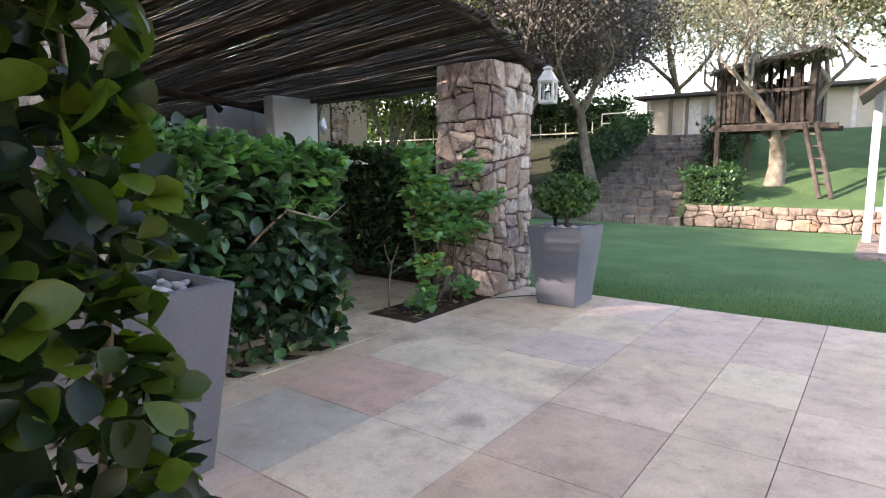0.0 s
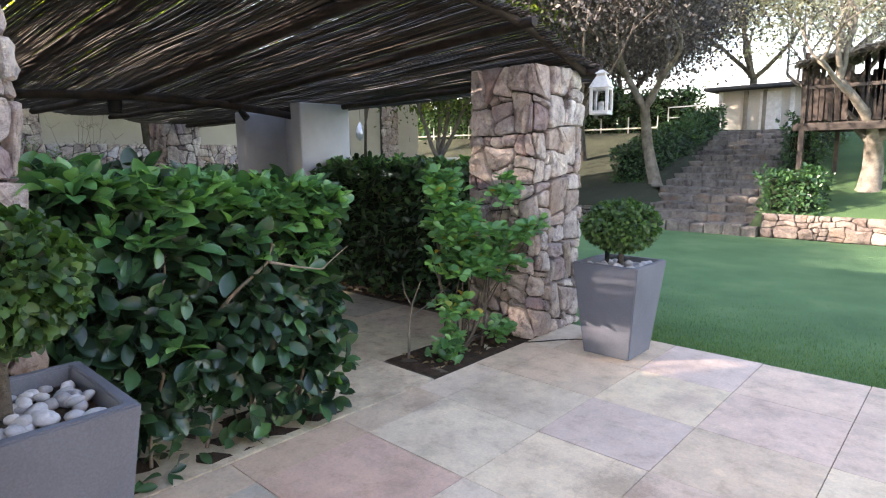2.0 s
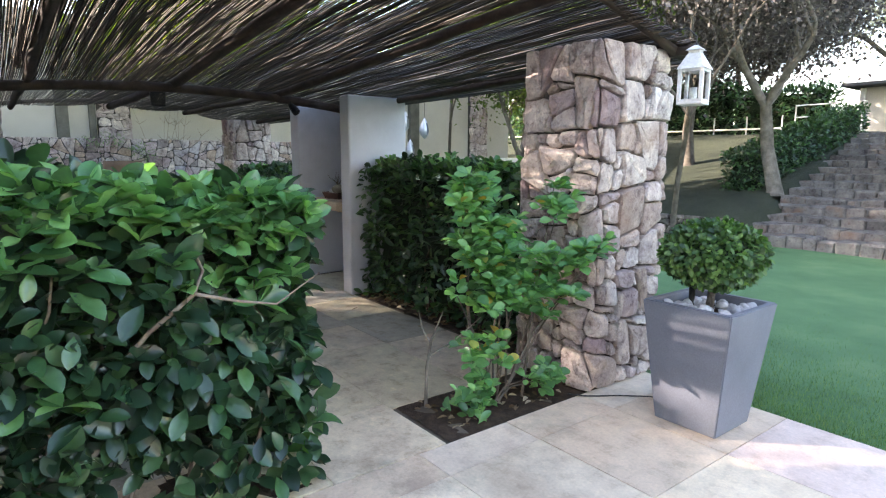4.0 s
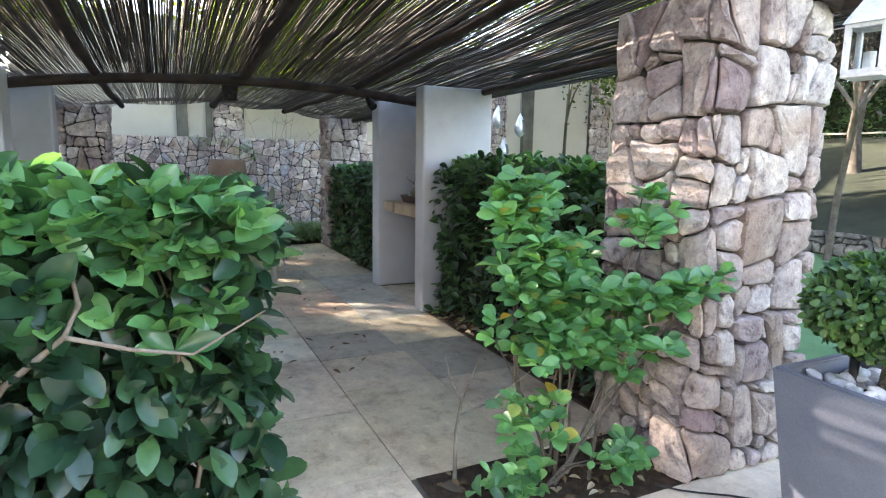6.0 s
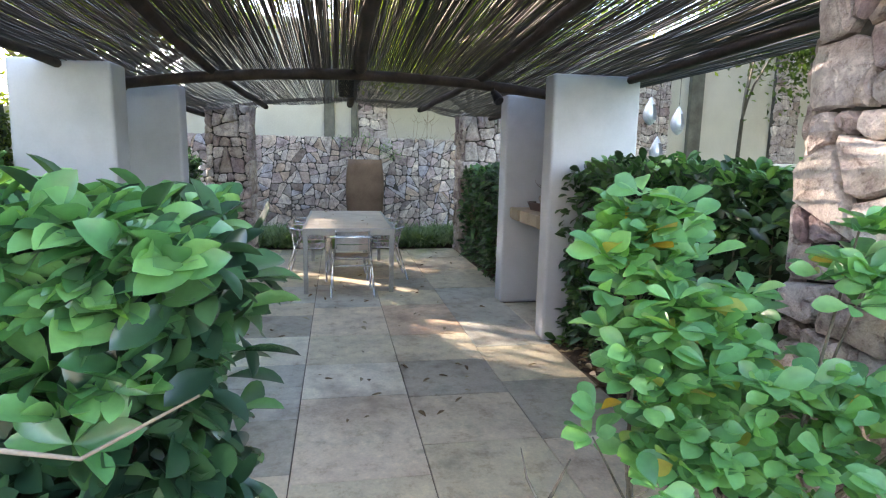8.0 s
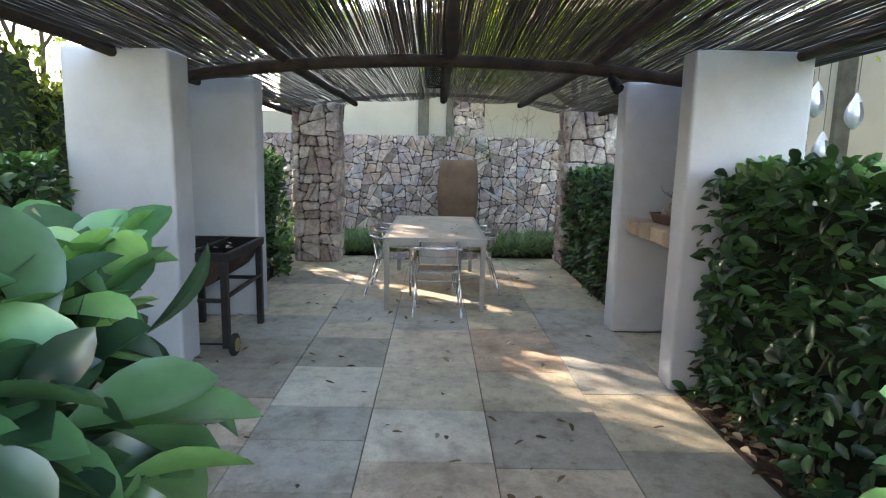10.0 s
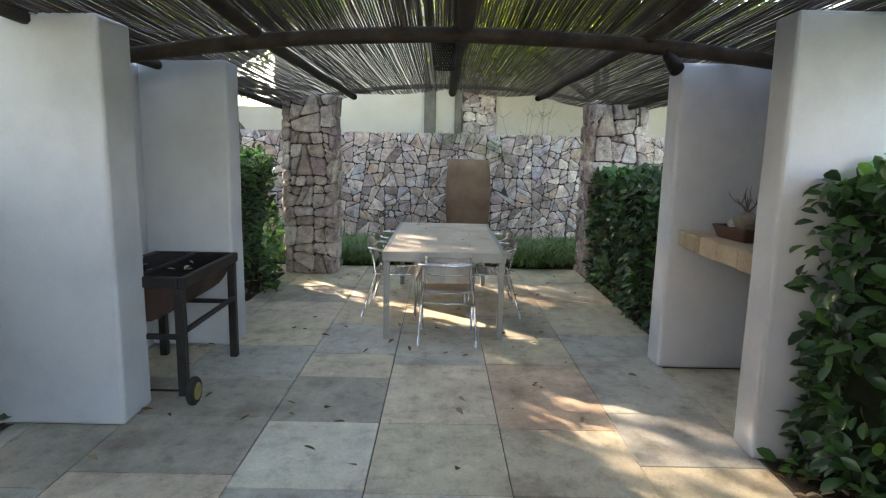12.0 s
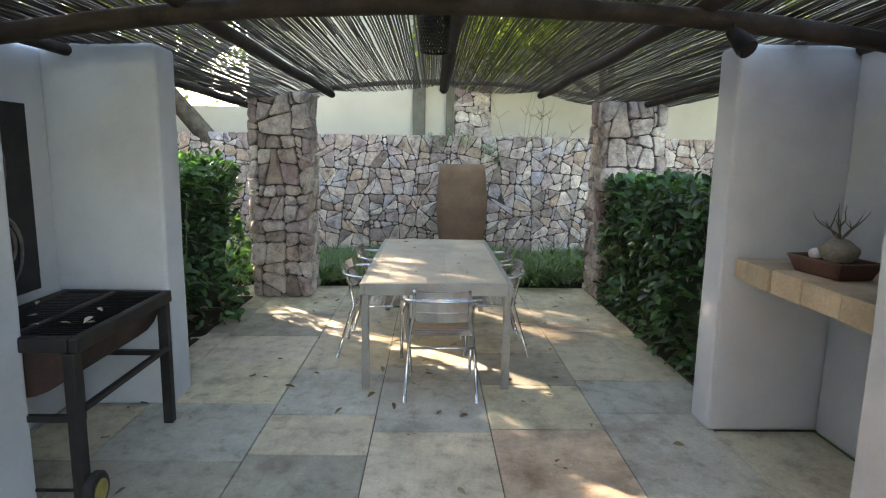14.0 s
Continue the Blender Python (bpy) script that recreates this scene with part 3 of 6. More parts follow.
# ---------------------------------------------------------------- paved floor
floor_base = tagged(part("floor", boxed(-11.3, 5.5, -5.0, 5.985, -0.10, -0.012), M_JOINT), "sandstone flag paving of terrace and pergola", "floor", kind="structure")


def slab_mesh(w, d, r):
    bm = boxed(-w / 2, w / 2, -d / 2, d / 2, -0.05, 0.0)
    top = [e for e in bm.edges if all(v.co.z > -0.01 for v in e.verts)]
    bmesh.ops.bevel(bm, geom=top, offset=0.0015, segments=1, affect='EDGES')
    me = bpy.data.meshes.new("flagstone")
    bm.to_mesh(me)
    bm.free()
    return me


def flag(x0, x1, y0, y1, r, gap=0.004, material=M_FLAG):
    ob = link("flagstone", slab_mesh(x1 - x0 - gap, y1 - y0 - gap, r), material, floor_base)
    ob.location = ((x0 + x1) / 2, (y0 + y1) / 2, r.uniform(-0.002, 0.0015))
    ob.rotation_euler = (r.uniform(-0.002, 0.002), r.uniform(-0.002, 0.002), 0)


def pave():
    r = random.Random(5)
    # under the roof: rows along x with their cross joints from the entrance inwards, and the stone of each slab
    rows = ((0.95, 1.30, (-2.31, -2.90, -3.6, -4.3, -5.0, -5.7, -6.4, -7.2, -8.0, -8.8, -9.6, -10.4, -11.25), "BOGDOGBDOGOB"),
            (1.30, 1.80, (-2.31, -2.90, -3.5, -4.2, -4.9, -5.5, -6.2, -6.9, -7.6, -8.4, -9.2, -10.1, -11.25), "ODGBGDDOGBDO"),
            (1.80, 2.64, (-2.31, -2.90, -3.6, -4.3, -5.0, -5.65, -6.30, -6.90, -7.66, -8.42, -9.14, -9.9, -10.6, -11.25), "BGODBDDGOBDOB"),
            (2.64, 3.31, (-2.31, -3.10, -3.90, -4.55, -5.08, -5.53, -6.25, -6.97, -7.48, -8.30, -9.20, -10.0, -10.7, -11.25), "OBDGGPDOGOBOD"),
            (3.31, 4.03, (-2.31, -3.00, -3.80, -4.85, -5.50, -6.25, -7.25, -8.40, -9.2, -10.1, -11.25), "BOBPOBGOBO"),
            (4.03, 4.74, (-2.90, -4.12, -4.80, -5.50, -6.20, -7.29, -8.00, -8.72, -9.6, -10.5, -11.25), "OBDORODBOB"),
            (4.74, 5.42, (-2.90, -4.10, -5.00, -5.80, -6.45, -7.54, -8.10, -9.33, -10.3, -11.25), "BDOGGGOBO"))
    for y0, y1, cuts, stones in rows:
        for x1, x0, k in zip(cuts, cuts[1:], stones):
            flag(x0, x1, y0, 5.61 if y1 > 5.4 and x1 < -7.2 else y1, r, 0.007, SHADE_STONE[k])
    # open terrace: one string of stones for each row of slabs, from the pergola outwards
    ys = [-4.9, -4.2, -3.5, -2.8, -2.1, -1.40, -0.70, 0.0, 0.80, 1.66, 2.40, 3.14, 3.83, 4.50, 5.21, 5.97]
    xs = [-2.305, -2.02, -1.26, -0.57, 0.13, 0.61, 1.30, 2.0, 2.7, 3.4, 4.1, 4.8, 5.45]
    near = ("TGWBTSMMMMMM", "BPWBTSMMMMMM", "TWCSTSMMMMMM", "WWLTCSMMMMMM", "TTCSSTMMMMMM", "WTLSSSMMMMMM")
    for j, (y0, y1) in enumerate(zip(ys, ys[1:])):
        for i, (x0, x1) in enumerate(zip(xs, xs[1:])):
            flag(x0, x1, y0, y1, r, 0.005, TERRACE_STONE[near[j - 9][i]] if j >= 9 else M_FLAG)


# ---------------------------------------------------------------- masonry of the pergola
pillar_near = stone_pillar("stone_pillar", -3.02, -2.30, 5.30, 6.10, 2.42, "rough field-stone pillar at the lawn corner of the pergola", 3, taper=0.04)
stone_pillar("stone_pillar", -3.02, -2.30, 0.85, 1.62, 2.42, "rough field-stone pillar beside the clipped hedge", 4)
stone_pillar("stone_pillar", -11.22, -10.60, 1.60, 2.25, 2.34, "field-stone pillar at the shaded end of the pergola", 8, 0.265)
stone_pillar("stone_pillar", -11.22, -10.60, 5.60, 6.30, 2.34, "field-stone pillar beside the leafy hedge", 9, 0.265)


def fin(name, x0, x1, y0, y1, h, label):
    bm = boxed(x0, x1, y0, y1, 0, h, 0.025, 3)
    bmesh.ops.subdivide_edges(bm, edges=[e for e in bm.edges if e.calc_length() > 0.5], cuts=6, use_grid_fill=True)
    for v in bm.verts:
        v.co += Vector((noise.noise(v.co * 2.1), noise.noise(v.co * 2.1 + Vector((7, 1, 3))), 0)) * 0.006
    return tagged(part(name, bm, M_PLASTER, smooth=False), label, "wall", kind="structure")


fin("wall_barbecue_front", -6.10, -5.88, 5.37, 6.16, 2.34, "grey plastered fin wall of the open-air cooking niche")
fin("wall_barbecue_back", -7.53, -7.29, 5.37, 6.16, 2.30, "grey plastered fin wall of the open-air cooking niche")
fin("wall_barbecue_rear", -7.288, -6.102, 6.04, 6.16, 2.30, "grey plastered back of the open-air cooking niche")
fin("wall_grill_front", -6.48, -6.15, 1.08, 1.83, 2.31, "grey plastered fin wall sheltering the black grill")
fin("wall_grill_back", -7.90, -7.62, 1.08, 1.97, 2.30, "grey plastered fin wall sheltering the black grill")
fin("wall_grill_rear", -7.618, -6.482, 1.08, 1.30, 2.26, "grey plastered back wall behind the black grill")


def stone_wall(name, x, y0, y1, h, label, seed, size, material, thick=0.35):
    """A field-stone wall whose face looks along +x."""
    r = random.Random(seed)
    w = part(name, boxed(x - thick, x - 0.012, y0, y1, -0.1, h - 0.02, 0.02), M_MORTAR)
    tagged(w, label, "wall", kind="structure")
    for poly in blocks(y1 - y0, h, size ** 2, r, 0.75, 1.0, 0.02, False):
        link("stone", stone_piece(poly, lambda u, v, out: (x + out * 0.8 - 0.012, y0 + u, v), r, 0.0075, 0.028, True), material, w)
    return w


wall_garden = stone_wall("wall_garden", -13.6, -2.2, 9.0, 1.99, "irregular field-stone garden wall with dark joints", 21, 0.222, M_STONE_WALL)


# ---------------------------------------------------------------- roof of poles and reed
RUNS = (1.45, 2.42, 3.78, 4.98, 6.05)      # poles that run the length of the roof


def roof_z(x, y, sag=0.0):
    """Underside of the reed mat: an arch across, sagging between poles."""
    u = min(1.0, max(0.0, (x + 6.9) / 4.6)) if x > -6.9 else 0.0
    far = min(1.0, max(0.0, (-6.9 - x) / 4.3))
    base = 2.33 + 0.13 * u - 0.03 * far
    arch = 0.15 + 0.20 * u + 0.06 * far
    z = base + arch * (1 - ((y - 3.85) / 2.1) ** 2)
    for a, b in zip(RUNS, RUNS[1:]):
        if a < y < b:
            z -= sag * math.sin(math.pi * (y - a) / (b - a)) * (0.75 + 0.35 * noise.noise((x * 0.8, a, 4)))
    return max(z, base - 0.05 - sag)


roof = thing("pergola_roof", "sagging reed-mat roof on dark crooked poles", "pergola roof")


def pole_along_x(y, z_off, rad, x0=-11.35, x1=-2.1):
    xs = np.linspace(x0, x1, 22)
    pts = [(x, y + 0.03 * noise.noise((x * 0.7, y * 3, 1)), roof_z(x, y) + z_off + 0.02 * noise.noise((x * 0.9, y, 5))) for x in xs]
    part("pole", tubed(pts, [rad * (1 + 0.12 * noise.noise((x * 2, y, 9))) for x in xs], 8), M_POLE, roof)


def pole_along_y(x, z_off, rad, y0, y1):
    ys = np.linspace(y0, y1, 20)
    pts = [(x + 0.04 * noise.noise((y * 0.8, x, 2)), y, roof_z(x, y) + z_off) for y in ys]
    part("pole", tubed(pts, [rad * (1 + 0.12 * noise.noise((y * 2, x, 9))) for y in ys], 8), M_POLE, roof)


for _y, _r in ((2.42, 0.042), (3.78, 0.055), (4.98, 0.042)):
    pole_along_x(_y, -0.045, _r)
for _y in (1.45, 6.05):
    pole_along_x(_y, -0.03, 0.036)
pole_along_y(-6.9, -0.10, 0.05, 1.4, 6.1)
pole_along_y(-2.25, -0.03, 0.036, 1.2, 6.35)
pole_along_y(-11.25, 0.03, 0.028, 1.4, 6.4)


def reed_mat():
    rng = np.random.default_rng(3)
    vs, fs, base = [], [], 0
    xs = np.linspace(-11.4, -2.15, 24)
    count = 300
    for layer in range(3):
        for i in range(count):
            y = 1.35 + (i + (0, 0.5, 0.25)[layer] + rng.uniform(-0.16, 0.16)) * (6.35 - 1.35) / count
            a, b = 0, 24
            if layer:
                if rng.random() < (0, 0.22, 0.70)[layer]:
                    continue
                a = int(rng.integers(9, 13)) + (0, 0, 3)[layer]
            elif rng.random() < 0.07:
                a, b = sorted(rng.choice(24, 2, replace=False))
            if b - a < 4:
                continue
            slope = rng.normal(0, (0.0006, 0.004, 0.006)[layer])
            rad = rng.uniform(0.0051, 0.0069) if not layer else rng.uniform(0.005, 0.007)
            pts = []
            for k in range(a, b):
                x = xs[k] + rng.uniform(-0.05, 0.05)
                yy = y + slope * (x + 7) + rng.normal(0, 0.0009)
                pts.append((x, yy, roof_z(x, yy, 0.095) + 0.012 + layer * 0.013 + rng.normal(0, 0.003)))
            p = np.array(pts)
            n = len(p)
            ring = np.array([(0, 1, 0), (0, 0, 0.9), (0, -1, 0), (0, 0, -0.9)]) * rad
            v = (p[:, None, :] + ring[None]).reshape(-1, 3)
            vs.append(v)
            k = np.arange(n - 1)[:, None, None] * 4
            q = np.array([[0, 1, 5, 4], [1, 2, 6, 5], [2, 3, 7, 6], [3, 0, 4, 7]])[None]
            fs.append((k + q).reshape(-1, 4) + base)
            base += len(v)
    me = mesh_from("reed_mat", np.concatenate(vs), np.concatenate(fs))
    ob = link("reed_mat", me, M_REED, roof, "thin dark reeds laid lengthwise with light between them")
    ob["kind"] = "stuff"


def reed_nodes(nt, b):
    c = ramp(nt, rand_island(nt), [(0.0, (0.020, 0.016, 0.013)), (0.6, (0.050, 0.040, 0.032)), (1.0, (0.13, 0.105, 0.078))])
    nt.links.new(c, b.inputs["Base Color"])
    b.inputs["Roughness"].default_value = 0.6


M_REED = mat("weathered_reed", reed_nodes)
reed_mat()


# ---------------------------------------------------------------- foliage
def hedge(name, x0, x1, y0, y1, z0, z1, n, size, material, label, seed, width=0.5, core=True, open_base=0.0, lump=0.05, fresh=0, pieces=0, inner=0, fine=False, slope=0.0):
    rng = np.random.default_rng(seed)
    t = thing(name, label, "hedge")
    c = np.array([(x0 + x1) / 2, (y0 + y1) / 2, (z0 + z1) / 2])
    h = np.array([(x1 - x0) / 2, (y1 - y0) / 2, (z1 - z0) / 2])
    # faces weighted by area; the underside is left out
    area = np.array([h[1] * h[2], h[1] * h[2], h[0] * h[2], h[0] * h[2], h[0] * h[1] * 1.3])
    face = rng.choice(5, n, p=area / area.sum())
    uv = rng.uniform(-1, 1, (n, 3))
    p = uv.copy()
    nor = np.zeros((n, 3))
    for k, (ax, s) in enumerate(((0, 1), (0, -1), (1, 1), (1, -1), (2, 1))):
        sel = face == k
        p[sel, ax] = s
        nor[sel, ax] = s
    deep = np.minimum(rng.exponential(0.08, n), min(0.35, (x1 - x0) * 0.45))
    pos = c + p * h - nor * deep[:, None]
    wob = np.array([noise.noise(Vector(q) * 2.3) for q in pos])
    pos += nor * (wob * lump * 2)[:, None]
    if open_base:
        low = (pos[:, 2] < z0 + open_base) & (rng.random(n) < np.where(pos[:, 1] < y0 + 0.6 * (y1 - y0), 0.62, 0.45))
        pos, nor = pos[~low], nor[~low]
        n = len(pos)
    if inner:
        pos = np.concatenate([pos, np.stack([rng.uniform(x0 + 0.05, x1 - 0.05, inner), rng.uniform(y0 + 0.05, y1 - 0.05, inner), rng.uniform(z0 + 0.26, z1 - 0.05, inner)], axis=1)])
        nor = np.concatenate([nor, rvec(inner, rng)])
        n = len(pos)
    # a fall of the clipped top leaves the foot where it is
    pos[:, 2] += slope * (pos[:, 1] - y0) * ((pos[:, 2] - z0) / (z1 - z0) if slope < 0 else 1.0)
    axis = nor * np.array([0.75, 0.75, 0.45]) + rvec(n, rng) * 0.75 + np.array([0, 0, 0.15])
    up = nor * 0.75 + np.array([0, 0, 0.8]) + rvec(n, rng) * 0.45
    if pieces:
        one = leaf_mesh("leaf", np.zeros((1, 3)), np.array([[1.0, 0, 0]]), np.array([[0, 0, 1.0]]), np.array([1.0]), width, fine=True)
        one.materials.append(M_LEAF_SINGLE)
        for q in range(pieces):
            ax = Vector(axis[q]).normalized()
            sd = ax.cross(Vector(up[q])).normalized()
            m3 = Matrix((ax, -sd, sd.cross(ax))).transposed()
            ob = link("leaf", one, None, t)
            ob.matrix_basis = Matrix.Translation(Vector(pos[q]) + Vector(nor[q]) * 0.02) @ m3.to_4x4() @ Matrix.Scale(size * float(rng.uniform(0.8, 1.35)), 4)
        pos, axis, up = pos[pieces:], axis[pieces:], up[pieces:]
        n = len(pos)
    link("foliage", leaf_mesh("foliage", pos, axis, up, rng.uniform(0.65, 1.25, n) * size, width, fine=fine), material, t)["kind"] = "stuff"
    if fresh:
        # pale rosettes along the clipped top and its rim: new growth, plus painted-in skylight
        k = fresh // 6
        tip = np.stack([rng.uniform(x0 - 0.02, x1 + 0.03, k), y0 + (y1 - 0.05 - y0) * rng.random(k) ** 0.75, np.full(k, z1 - 0.01) + rng.normal(0, 0.03, k)], axis=1)
        rim = rng.random(k) < 0.25
        tip[rim, 0] = x1 + 0.04
        tip[rim, 2] -= rng.exponential(0.12, int(rim.sum()))
        tip[:, 2] += slope * (tip[:, 1] - y0)
        tip = np.repeat(tip, 6, 0)
        a = rng.uniform(0, 6.283, len(tip))
        d = np.stack([np.cos(a), np.sin(a), rng.uniform(-0.25, 1.3, len(tip))], axis=1)
        d[:, 0] += 0.25
        link("new_growth", leaf_mesh("new_growth", tip, d, np.array([[0.25, 0, 1.0]]) + rvec(len(tip), rng) * 0.85, rng.uniform(0.65, 1.15, len(tip)) * size, width, fine=fine), M_LEAF_LIT, t, "fresh leaves along the top, pale partly from painted-in light")["kind"] = "stuff"
    # solid near-black core: the shade between the leaves put into its colour
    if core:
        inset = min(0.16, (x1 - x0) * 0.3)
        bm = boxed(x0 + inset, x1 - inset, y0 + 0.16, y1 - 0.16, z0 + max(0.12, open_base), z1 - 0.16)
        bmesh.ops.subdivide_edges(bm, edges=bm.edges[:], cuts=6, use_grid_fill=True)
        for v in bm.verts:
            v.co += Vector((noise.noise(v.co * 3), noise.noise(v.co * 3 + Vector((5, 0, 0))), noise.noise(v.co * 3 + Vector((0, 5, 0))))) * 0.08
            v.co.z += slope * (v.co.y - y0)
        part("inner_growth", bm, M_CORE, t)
    r = random.Random(seed)
    for k in range(int(5 * max(x1 - x0, y1 - y0))):
        bx, by = r.uniform(x0 + 0.15, x1 - 0.15), r.uniform(y0 + 0.15, y1 - 0.15)
        p0 = Vector((bx, by, z0 + max(0.0, slope) * (by - y0)))
        pts = [p0]
        for s in range(5):
            pts.append(pts[-1] + Vector((r.uniform(-0.09, 0.09), r.uniform(-0.09, 0.09), (z1 - z0 - 0.25) / 5)))
        pts = [Vector((min(max(q.x, x0 + 0.05), x1 - 0.05), min(max(q.y, y0 + 0.05), y1 - 0.05), q.z)) for q in pts]
        part("stem", tubed(pts, [0.012, 0.011, 0.010, 0.008, 0.006, 0.004], 5), M_TWIG, t)
    return t


# Near-black green that stands for the shade deep in the foliage
M_CORE = simple("hedge_shade_core", [(0.3, (0.008, 0.015, 0.007)), (0.7, (0.02, 0.04, 0.015))], 9, 40, 1.0)

main_hedge = hedge("hedge", -2.74, -2.40, 1.66, 3.27, 0.0, 1.56, 2700, 0.145, M_LEAF, "clipped glossy broad-leaved hedge beside the pergola entrance", 31, 0.47, False, 0.60, 0.06, 1700, 290, 3000, True, -0.10)
for _pts, _rad in (([(-2.46, 2.40, 0.75), (-2.35, 2.52, 0.93), (-2.30, 2.63, 1.03), (-2.29, 2.69, 1.08), (-2.30, 2.73, 1.17), (-2.35, 2.71, 1.26), (-2.40, 2.76, 1.36)], [0.011, 0.010, 0.010, 0.009, 0.008, 0.006, 0.005]),
                   ([(-2.285, 2.69, 1.08), (-2.26, 2.86, 1.03), (-2.27, 3.03, 0.99), (-2.31, 3.26, 1.10)], [0.008, 0.0065, 0.005, 0.003])):
    part("branch", tubed(_pts, _rad, 7), M_TWIG, main_hedge, "bare pale forked branch")
hedge("hedge", -5.85, -3.05, 5.55, 6.15, 0.0, 1.53, 6200, 0.105, M_LEAF_DARK, "dark clipped hedge between pillar and plastered niche", 32, lump=0.09, fresh=2000)
hedge("hedge", -10.55, -7.58, 5.63, 6.22, 0.0, 1.42, 4800, 0.105, M_LEAF_DARK, "dark leafy hedge along the shaded paving", 33, lump=0.10, fresh=500)
# the many pale leaves of the two side hedges paint in sunlit foliage
hedge("hedge", -6.12, -3.1, 0.42, 1.12, 0.0, 1.50, 5200, 0.10, M_LEAF_DARK, "dark leafy hedge along the open side", 34, lump=0.08, fresh=1400)
hedge("hedge", -10.55, -7.95, 0.75, 1.55, 0.0, 1.50, 3600, 0.105, M_LEAF_DARK, "sunlit leafy hedge beside the grill wall", 35, lump=0.14, fresh=1500)


# ---------------------------------------------------------------- trees
def tree(name, x, y, z, height, spread, label, seed, leaves, leaf_size, material, bark, trunk_r=0.14, fork=0.35, clear=0.3, lean=(0, 0), puff=0.30):
    r = random.Random(seed)
    rng = np.random.default_rng(seed)
    t = thing(name, label, "tree")
    bm = bmesh.new()
    tips = []
    def grow(p, d, length, rad, depth):
        pts, rr = [p], [rad]
        for s in range(4):
            d = (d + Vector((r.uniform(-1, 1), r.uniform(-1, 1), r.uniform(-0.4, 0.6))) * 0.22).normalized()
            pts.append(pts[-1] + d * length / 4)
            rr.append(rad * (1 - 0.4 * (s + 1) / 4))
        tube(bm, pts, rr, 7 if depth < 2 else 5, cap=depth > 2)
        tips.extend(pts[2:] if depth >= 2 else [])
        if depth < 4:
            for k in range(3 if depth < 2 else 2):
                a = r.uniform(0, 6.283)
                out = Vector((math.cos(a), math.sin(a), r.uniform(0.1, 0.9))) * (0.9 * spread / max(height, 1e-3) + 0.35)
                grow(pts[-1] if k else pts[-2], (d * 0.7 + out).normalized(), length * r.uniform(0.62, 0.85), rad * 0.55, depth + 1)
    base = Vector((x, y, z - 0.1))
    trunk_top = base + Vector((lean[0], lean[1], height * fork))
    mid = base.lerp(trunk_top, 0.5) + Vector((r.uniform(-0.1, 0.1), r.uniform(-0.1, 0.1), 0))
    tube(bm, [base, base + Vector((0, 0, 0.12)), mid, trunk_top], [trunk_r * 1.5, trunk_r * 1.1, trunk_r * 0.95, trunk_r * 0.8], 9)
    for k in range(4):
        a = k * 1.57 + r.uniform(-0.5, 0.5)
        grow(trunk_top, Vector((math.cos(a) * spread / height * 1.2, math.sin(a) * spread / height * 1.2, 0.8)).normalized(), height * 0.26, trunk_r * 0.6, 1)
    part("trunk", bm, bark, t)
    if leaves:
        tp = np.array([tuple(q) for q in tips])
        pick = tp[rng.integers(0, len(tp), leaves)]
        pos = pick + rng.normal(0, 1, (leaves, 3)) * np.array([puff, puff, puff * 0.8]) * (height / 5.5)
        pos = pos[pos[:, 2] > z + height * clear]
        n = len(pos)
        axis = rvec(n, rng) + np.array([0, 0, -0.2])
        link("crown", small_leaf_mesh("crown", pos, axis, rvec(n, rng) + np.array([0, 0, 0.8]), rng.uniform(0.6, 1.3, n) * leaf_size), material, t)["kind"] = "stuff"
    return t


# ---------------------------------------------------------------- planting beds
def bed(name, x0, x1, y0, y1, label, z=0.012):
    bm = bmesh.new()
    bmesh.ops.create_grid(bm, x_segments=max(4, int((x1 - x0) / 0.08)), y_segments=max(4, int((y1 - y0) / 0.08)), size=0.5,
                          matrix=pose((x0 + x1) / 2, (y0 + y1) / 2, z) @ Matrix.Diagonal((x1 - x0, y1 - y0, 1, 1)))
    for v in bm.verts:
        v.co.z += 0.018 * noise.noise(v.co * 7) - 0.006
    return tagged(part(name, bm, M_SOIL, smooth=True), label, "soil", kind="structure")


tagged(part("paving_niche", boxed(-7.288, -6.102, 5.424, 6.038, -0.09, -0.002, 0.003, 1), M_FLAG_OLD), "sandstone paving inside the cooking niche", "floor", kind="structure")
bed("soil_entrance", -2.895, -2.31, 4.06, 5.30, "dark damp soil of the small entrance bed", 0.0)
bed("soil_hedge", -5.86, -3.03, 5.43, 6.2, "dark soil and dry leaves under the hedge")
bed("soil_far_hedge", -10.6, -7.55, 5.62, 6.3, "dark soil under the far hedge")
bed("soil_side", -6.14, -3.03, 0.0, 1.19, "dark soil under the side hedge")
bed("soil_grill_hedge", -10.6, -7.92, 0.2, 1.60, "dark soil under the sunlit hedge")
bed("soil_main_hedge", -2.86, -2.37, 1.66, 3.22, "dark soil under the clipped hedge", 0.006)
bed("soil_garden", -13.6, -11.27, -3.0, 10.0, "planted soil in front of the stone wall", -0.01)


